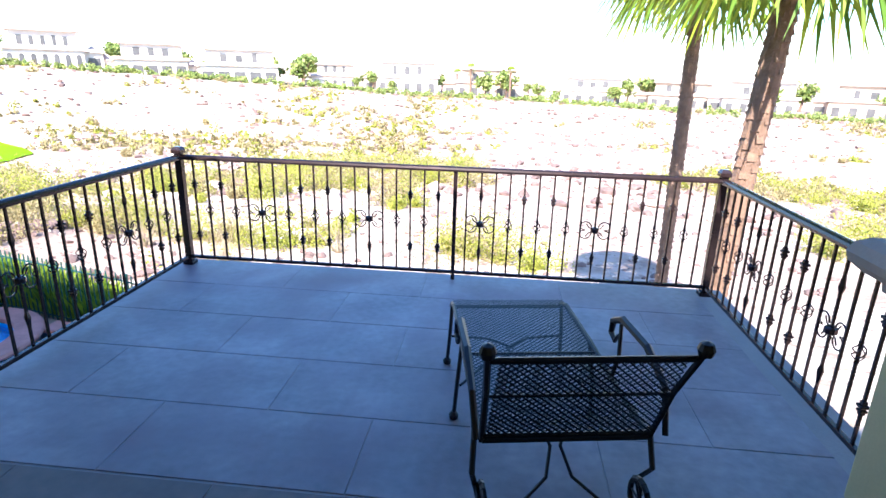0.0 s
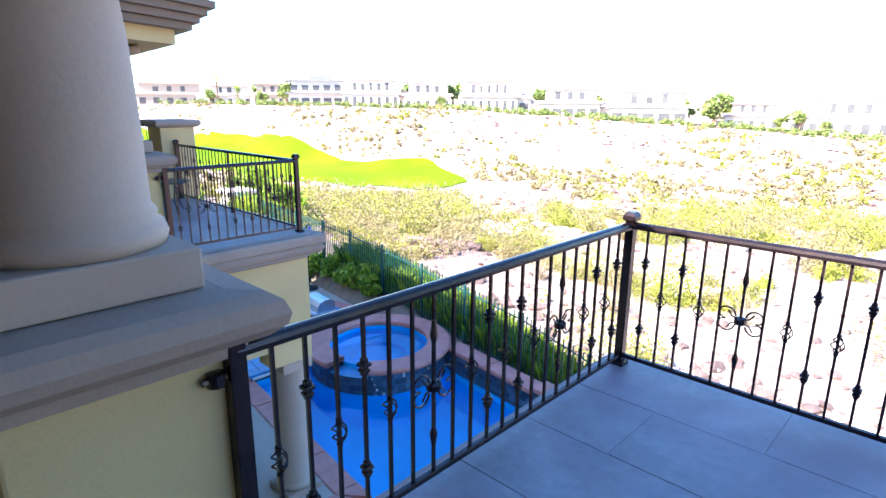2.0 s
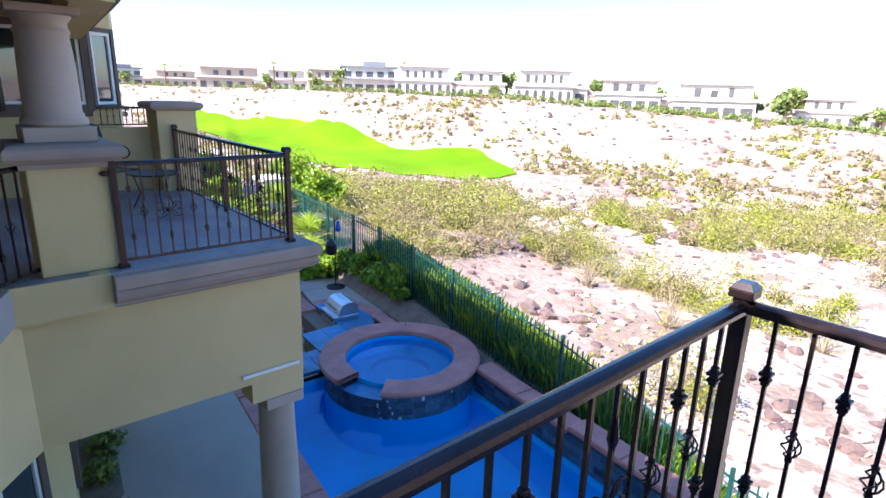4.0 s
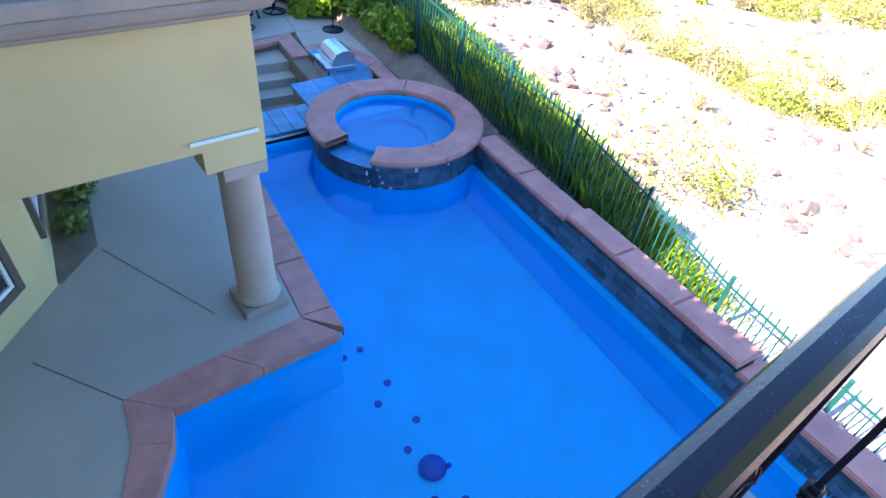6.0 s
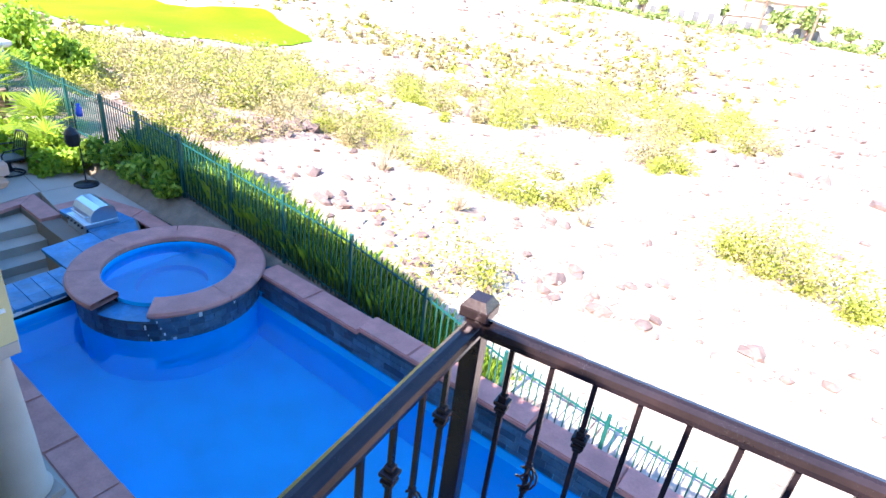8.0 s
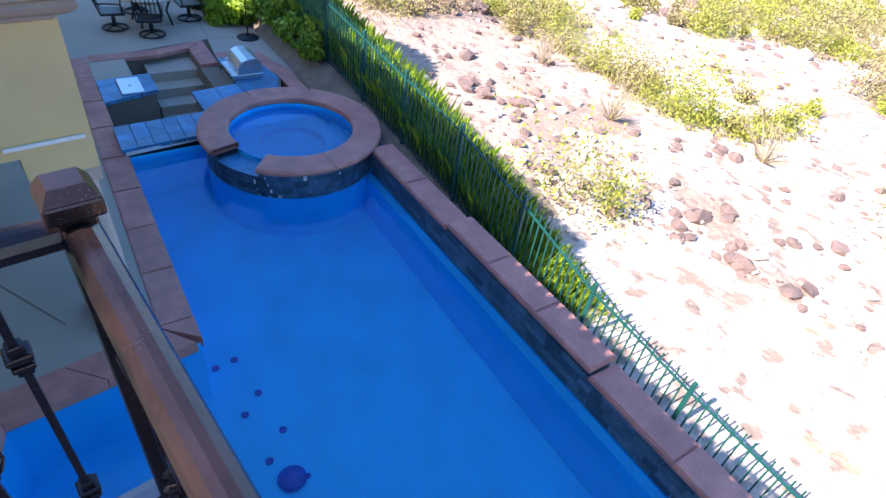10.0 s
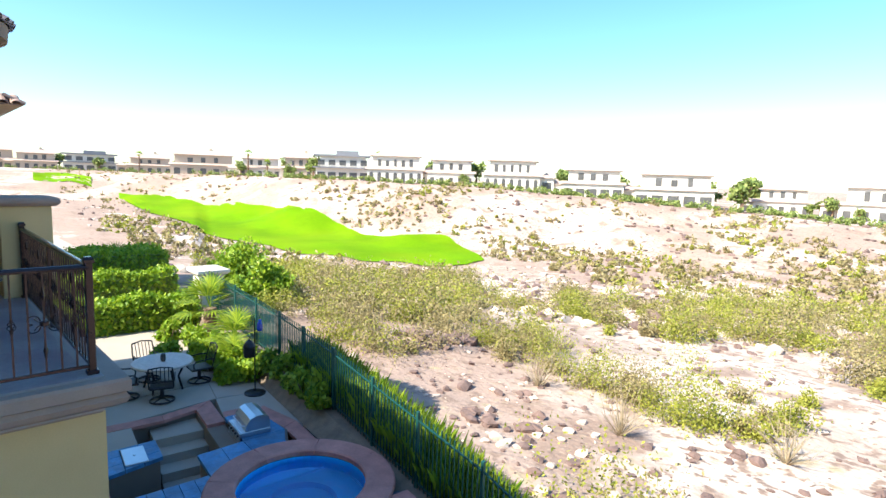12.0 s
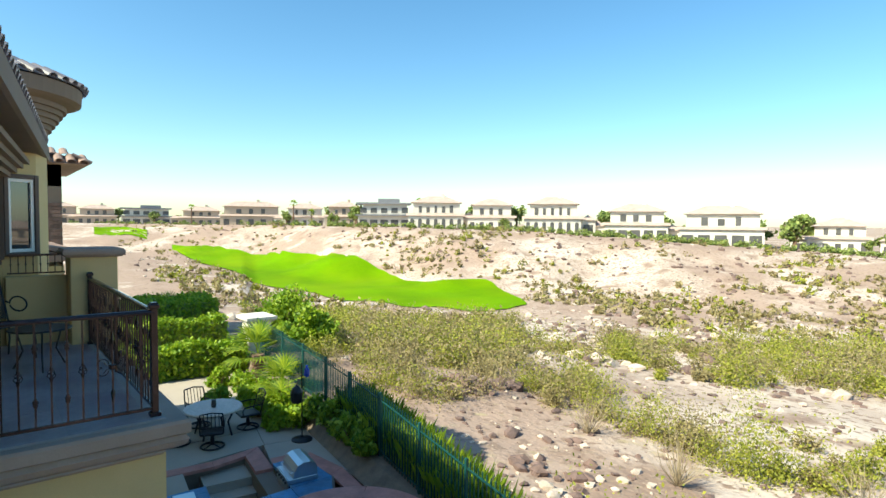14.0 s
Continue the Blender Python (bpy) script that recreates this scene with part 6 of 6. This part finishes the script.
# ---- the houses across the valley ----
def far_tree(at, h, label, material=FAR_TREE, crown=0.42):
    ob = empty("tree", at, 0, label=label, category="tree", group="trees across the valley")
    b = bmnew()
    tube(b, [(0, 0, -0.3), (0.05 * h, 0, h * 0.3), (0, 0.03 * h, h * 0.6)], [0.05 * h, 0.035 * h, 0.015 * h], 6)
    for k in range(4):
        a = k * 1.6
        tube(b, [(0.04 * h, 0, h * 0.3), (0.22 * h * math.cos(a), 0.22 * h * math.sin(a), h * 0.6)], [0.02 * h, 0.008 * h], 4)
    part("trunk", b, BARK, ob)
    n = 420
    p = shell(n, h * crown, 0.9, 9)
    p[:, 2] += h * 0.6
    v, f = leaf_quads(p, rng.uniform(0.06, 0.11, n) * h, 0.2)
    o = soup("crown", v.tolist(), f.tolist(), material)
    o.parent = ob
    return ob


def far_house(az, r, w, h, wallm, roofm, label, flat=False, bays=5, arches=False, dark_ground=False):
    x, y = by_bearing(az, r)
    ob = empty("house", (x, y, rim_z(az) - 0.2), az, label=label, category="house", group="houses across the valley")
    ob.scale = (1.06, 1.04, 1.12)
    d = 9.0
    h1 = h * 0.5
    b = bmnew()
    box(b, -w / 2, 0.0, -1.5, w / 2, d, h1)
    box(b, -w / 2 + 1.2, 1.4, h1, w / 2 - 0.8, d, h)
    part("wall", b, wallm, ob)
    b = bmnew()
    if flat:
        box(b, -w / 2 - 0.6, 0.6, h, w / 2 + 0.4, d + 0.6, h + 0.45)
        box(b, -w / 2 - 0.8, -0.9, h1, w / 2 + 0.8, 1.38, h1 + 0.3)
        box(b, -w * 0.12, 1.8, h + 0.45, w * 0.3, d - 1, h + 1.5)
    else:
        e = 0.7
        z = h
        vv = [b.verts.new(p) for p in ((-w / 2 + 1.2 - e, 1.4 - e, z), (w / 2 - 0.8 + e, 1.4 - e, z), (w / 2 - 0.8 + e, d + e, z), (-w / 2 + 1.2 - e, d + e, z), (-w / 2 + 1.2 + 3.6, d / 2 + 0.7, z + 1.7), (w / 2 - 0.8 - 3.6, d / 2 + 0.7, z + 1.7))]
        for f in ((0, 1, 5, 4), (1, 2, 5), (2, 3, 4, 5), (3, 0, 4), (0, 1, 2, 3)):
            b.faces.new([vv[i] for i in f])
        z = h1
        vv = [b.verts.new(p) for p in ((-w / 2 - 0.5, -0.5, z), (w / 2 + 0.5, -0.5, z), (w / 2 + 0.5, 1.38, z + 0.55), (-w / 2 - 0.5, 1.38, z + 0.55), (-w / 2 - 0.5, 1.38, z), (w / 2 + 0.5, 1.38, z))]
        for f in ((0, 1, 2, 3), (0, 3, 4), (1, 2, 5), (0, 1, 5, 4)):
            b.faces.new([vv[i] for i in f])
    rf = part("roof", b, roofm, ob)
    if not flat:
        b = bmnew()
        box(b, w * 0.1, d * 0.5, h + 0.6, w * 0.1 + 0.9, d * 0.5 + 0.9, h + 2.3)
        part("chimney", b, wallm, rf)
    step = w / bays
    for i in range(bays):
        cx = -w / 2 + step * (i + 0.5)
        ww = step * (0.72 if (dark_ground or flat) else 0.46)
        b = bmnew()
        zt = h1 * 0.66
        box(b, cx - ww / 2, -0.05, 0.05, cx + ww / 2, 0.2, zt)
        if arches:
            for k in range(6):
                a0, a1 = math.pi * k / 6, math.pi * (k + 1) / 6
                x0, x1 = cx - ww / 2 * math.cos(a0), cx - ww / 2 * math.cos(a1)
                box(b, x0, -0.05, zt, x1, 0.2, zt + ww * 0.45 * (math.sin(a0) + math.sin(a1)) / 2)
        wd = part("door" if arches or dark_ground else "window", b, FAR_HAZY_GLASS, ob)
        if 0 < i < bays - 1 or flat:
            b = bmnew()
            ww2 = step * (0.62 if flat else rng.uniform(0.28, 0.5))
            hh2 = (h - h1) * rng.uniform(0.42, 0.58)
            box(b, cx - ww2 / 2, 1.33, h1 + 0.75, cx + ww2 / 2, 1.5, h1 + 0.75 + hh2)
            wd = part("window", b, FAR_HAZY_GLASS, ob)
            b = bmnew()
            box(b, cx - ww2 / 2 - 0.12, 1.26, h1 + 0.60, cx + ww2 / 2 + 0.12, 1.325, h1 + 0.74)
            part("sill", b, wallm, wd)
    # a lower wing to one side
    sd = 1 if int(az * 7) % 2 else -1
    b = bmnew()
    box(b, sd * w / 2, 2.0, -1.5, sd * (w / 2 + 3.2), d - 1, h1 * 0.92)
    wing = part("wing", b, wallm, ob)
    b = bmnew()
    z = h1 * 0.92
    xa, xb = sorted((sd * (w / 2 - 0.2), sd * (w / 2 + 3.6)))
    if flat:
        box(b, xa, 1.6, z, xb, d - 0.6, z + 0.35)
    else:
        vv = [b.verts.new(p) for p in ((xa, 1.5, z), (xb, 1.5, z), (xb, d - 0.5, z), (xa, d - 0.5, z), ((xa + xb) / 2, 4.2, z + 1.2), ((xa + xb) / 2, d - 3, z + 1.2))]
        for f in ((0, 1, 4), (1, 2, 5, 4), (2, 3, 5), (3, 0, 4, 5), (0, 1, 2, 3)):
            b.faces.new([vv[i] for i in f])
    part("wing_roof", b, roofm, wing)
    b = bmnew()
    xc = (xa + xb) / 2
    box(b, xc - 1.0, 1.95, 0.1, xc + 1.0, 2.1, h1 * 0.62)
    part("window", b, FAR_HAZY_GLASS, wing)
    # garden wall at the slope's edge
    b = bmnew()
    box(b, -w / 2 - 3, -6.0, -2.0, w / 2 + 3, -5.7, -0.35)
    part("garden_wall", b, wallm, ob)
    return ob


HOUSES = [
    (-32, 0, 16, 6.2, 0, 0), (-24, 0, 15, 6.2, 1, 0), (-17.5, 0, 15, 6.3, 0, 0), (-9.5, 0, 15, 6.0, 1, 0), (0.7, 0, 16, 5.8, 0, 0), (8.7, 0, 15, 6.4, 1, 2), (15.8, 0, 14, 6.2, 1, 0),
    (24.6, 0, 16, 6.6, 1, 1), (32.0, 0, 17, 7.0, 1, 3), (39.9, 0, 16, 7.3, 1, 4), (46.0, 0, 15, 7.2, 1, 5), (51.6, 0, 15, 7.4, 1, 4), (56.8, 0, 16, 7.6, 2, 6), (60.8, 14, 13, 5.6, 0, 0), (64.6, 8, 16, 6.6, 1, 5),
    (69.6, 0, 20, 6.6, 0, 0), (74.0, 0, 17, 5.2, 0, 0), (78.5, 0, 24, 7.5, 2, 6), (82.3, 0, 18, 6.0, 0, 0), (85.3, 0, 18, 6.6, 0, 0)]
for az, back, w, h, wm, style in HOUSES:
    wallm = (FAR_WALL, FAR_WHITE, FAR_WHITE)[wm]
    flat = style == 6
    lab = {0: "tan two storey stucco house with a clay roof", 1: "white stucco house with wide dark ground floor openings", 2: "white house with reddish ground floor doors", 3: "white house with a long dark ground floor opening", 4: "white house with arched ground floor openings", 5: "white stucco villa with a low clay roof", 6: "modern white house with flat grey roofs and glass"}[style]
    far_house(az, rim(az) + 9 + back + 7 * math.sin(az * 1.7), w * (0.88 + 0.12 * math.sin(az * 3.1)), h * (0.92 + 0.12 * math.sin(az * 2.3)), wallm, FAR_GREY if flat else FAR_ROOF, lab, flat, 5 if style != 4 else 7, style == 4, style in (1, 3))
for i in range(96):
    az = -38 + i * 1.34 + rng.uniform(-0.7, 0.7)
    h = rng.uniform(3.0, 8.0) * (1.35 if 17 < az < 21 or az > 70 else 1.0)
    rr = rim(az) + rng.uniform(1, 44)
    xx, yy_ = by_bearing(az, rr)
    if rng.uniform() < 0.1:
        fan_palm(xx, yy_, rim_z(az) - 0.1, h * 1.05, 1.6, 14, "distant fan palm between the houses", 0.25)
    else:
        far_tree((xx, yy_, rim_z(az) - 0.2), h, "leafy green tree between the distant houses")
# shrubs along the plateau's edge
out = []
for i in range(620):
    az = rng.uniform(-42, 90)
    xx, yy_ = by_bearing(az, rim(az) * rng.uniform(0.955, 1.02))
    s = rng.uniform(0.6, 1.6)
    p = shell(60, s, 0.8, 5)
    p[:, 2] = np.abs(p[:, 2] + s * 0.4)
    out.append(leaf_quads(p + np.array([xx, yy_, ground_z(xx, yy_)]), 0.32 * rng.uniform(0.7, 1.3, 60)))
v, f = gather(out)
soup("rim_shrubs", v, f, FAR_TREE, label="green shrubs along the edge of the plateau", category="shrubs", kind="stuff")
# broken cliff at the head of the valley
v, f = [], []
k = 90
for i in range(k):
    az = 70 + 20 * i / (k - 1)
    r = rim(az) - 30 + 3 * noise.noise(Vector((i * 0.23, 0, 0)))
    for j in range(7):
        u = j / 6
        x, y = by_bearing(az, r + 3.5 * u + 1.2 * noise.noise(Vector((i * 0.5, j * 0.9, 2))))
        v.append((x, y, -7.5 + 6.6 * u + 0.6 * noise.noise(Vector((i * 0.3, j * 0.4, 5)))))
for i in range(k - 1):
    for j in range(6):
        f.append((i * 7 + j, (i + 1) * 7 + j, (i + 1) * 7 + j + 1, i * 7 + j + 1))
soup("cliff", v, f, ROCK, label="broken brown cliff at the head of the valley", category="cliff", kind="structure")

# ---- pieces of floors and walls ----
floor_ob = bpy.data.objects["floor"]
cache = {}


def tile_mesh(w, h, th, material, bev=0.004):
    key = (round(w, 3), round(h, 3), th, material.name)
    if key not in cache:
        b = bmnew()
        box(b, 0, 0, 0, w, h, th)
        bmesh.ops.bevel(b, geom=[e for e in b.edges if all(q.co.z > th - 1e-4 for q in e.verts)], offset=bev, segments=1, affect="EDGES")
        cache[key] = mesh_of(b, "tile", material)
    return cache[key]


def lay(x0, x1, y0, y1, w, h, stag=0.5, material=TILE):
    r = 0
    y = y1
    while y > y0 + 0.02:
        hh_ = min(h, y - y0)
        x = x0 - (w * stag if r % 2 else 0)
        while x < x1 - 0.02:
            a, b = max(x, x0), min(x + w, x1)
            if b - a > 0.03:
                piece("tile", tile_mesh(b - a - 0.004, hh_ - 0.004, 0.012, material, 0.0025), floor_ob, pose(a + 0.002, y - hh_ + 0.002, -0.0125 + 0.0006 * math.sin(a * 7 + y * 3)))
            x += w
        y -= hh_
        r += 1


lay(-0.10, 4.14, -2.50, 0.10, 1.06, 0.52)
lay(-5.4, 8.6, -6.2, -2.51, 0.86, 0.60, 0.5, TILE_BROWN)
lay(-8.9, -5.4, -3.1, 0.60, 1.06, 0.60)
lay(-5.4, -4.62, -3.1, 0.60, 0.8, 0.60)

# slate pieces on the pool wall and round the spa
wall_ob = bpy.data.objects["wall_pool"]
ang = math.degrees(math.atan2(-E1.y, -E1.x))


def slate_mesh(w, h):
    key = ("s", round(w, 2), round(h, 2))
    if key not in cache:
        cache[key] = mesh_of(box(bmnew(), 0, -0.012, 0, w - 0.006, 0.004, h - 0.006, 0.003), "slate", SLATE)
    return cache[key]


for r_ in range(4):
    a = -7.5 + 0.13 * (r_ % 2)
    top_z = -3.55
    while a < 2.5:
        w = random.choice((0.2, 0.3, 0.4))
        x, y = L(a + w, 3.625)
        piece("slate", slate_mesh(w, 0.115), wall_ob, pose(x, y - 0.003 * random.random(), -3.99 + r_ * 0.115, 0, 0, ang))
        a += w
for r_ in range(4):
    deg = 110.0
    while deg < 410:
        w = random.choice((0.16, 0.22, 0.3))
        dd = math.degrees(w / (SR - 0.10))
        z = -3.99 + r_ * 0.118
        if not (r_ == 3 and GAP0 - 8 < deg < GAP1 + 2):
            a = radians(deg + dd / 2)
            m = pose((SR - 0.10) * math.cos(a), (SR - 0.10) * math.sin(a), z, 0, 0, deg + dd / 2 + 90)
            o = piece("slate", slate_mesh(w, 0.118), spa, m @ pose(-w / 2, 0, 0))
            if 306 < deg < 322 or (322 < deg < 380 and r_ == 3 and random.random() < 0.3):
                bar = mesh_of(box(bmnew(), 0, -0.016, 0, 0.012 + 0.05 * random.random(), -0.011, 0.02 + 0.08 * random.random()), "lime_mark", LIME)
                piece("lime_mark", bar, spa, m @ pose(-w / 2 + 0.02, 0, 0.01))
        deg += dd
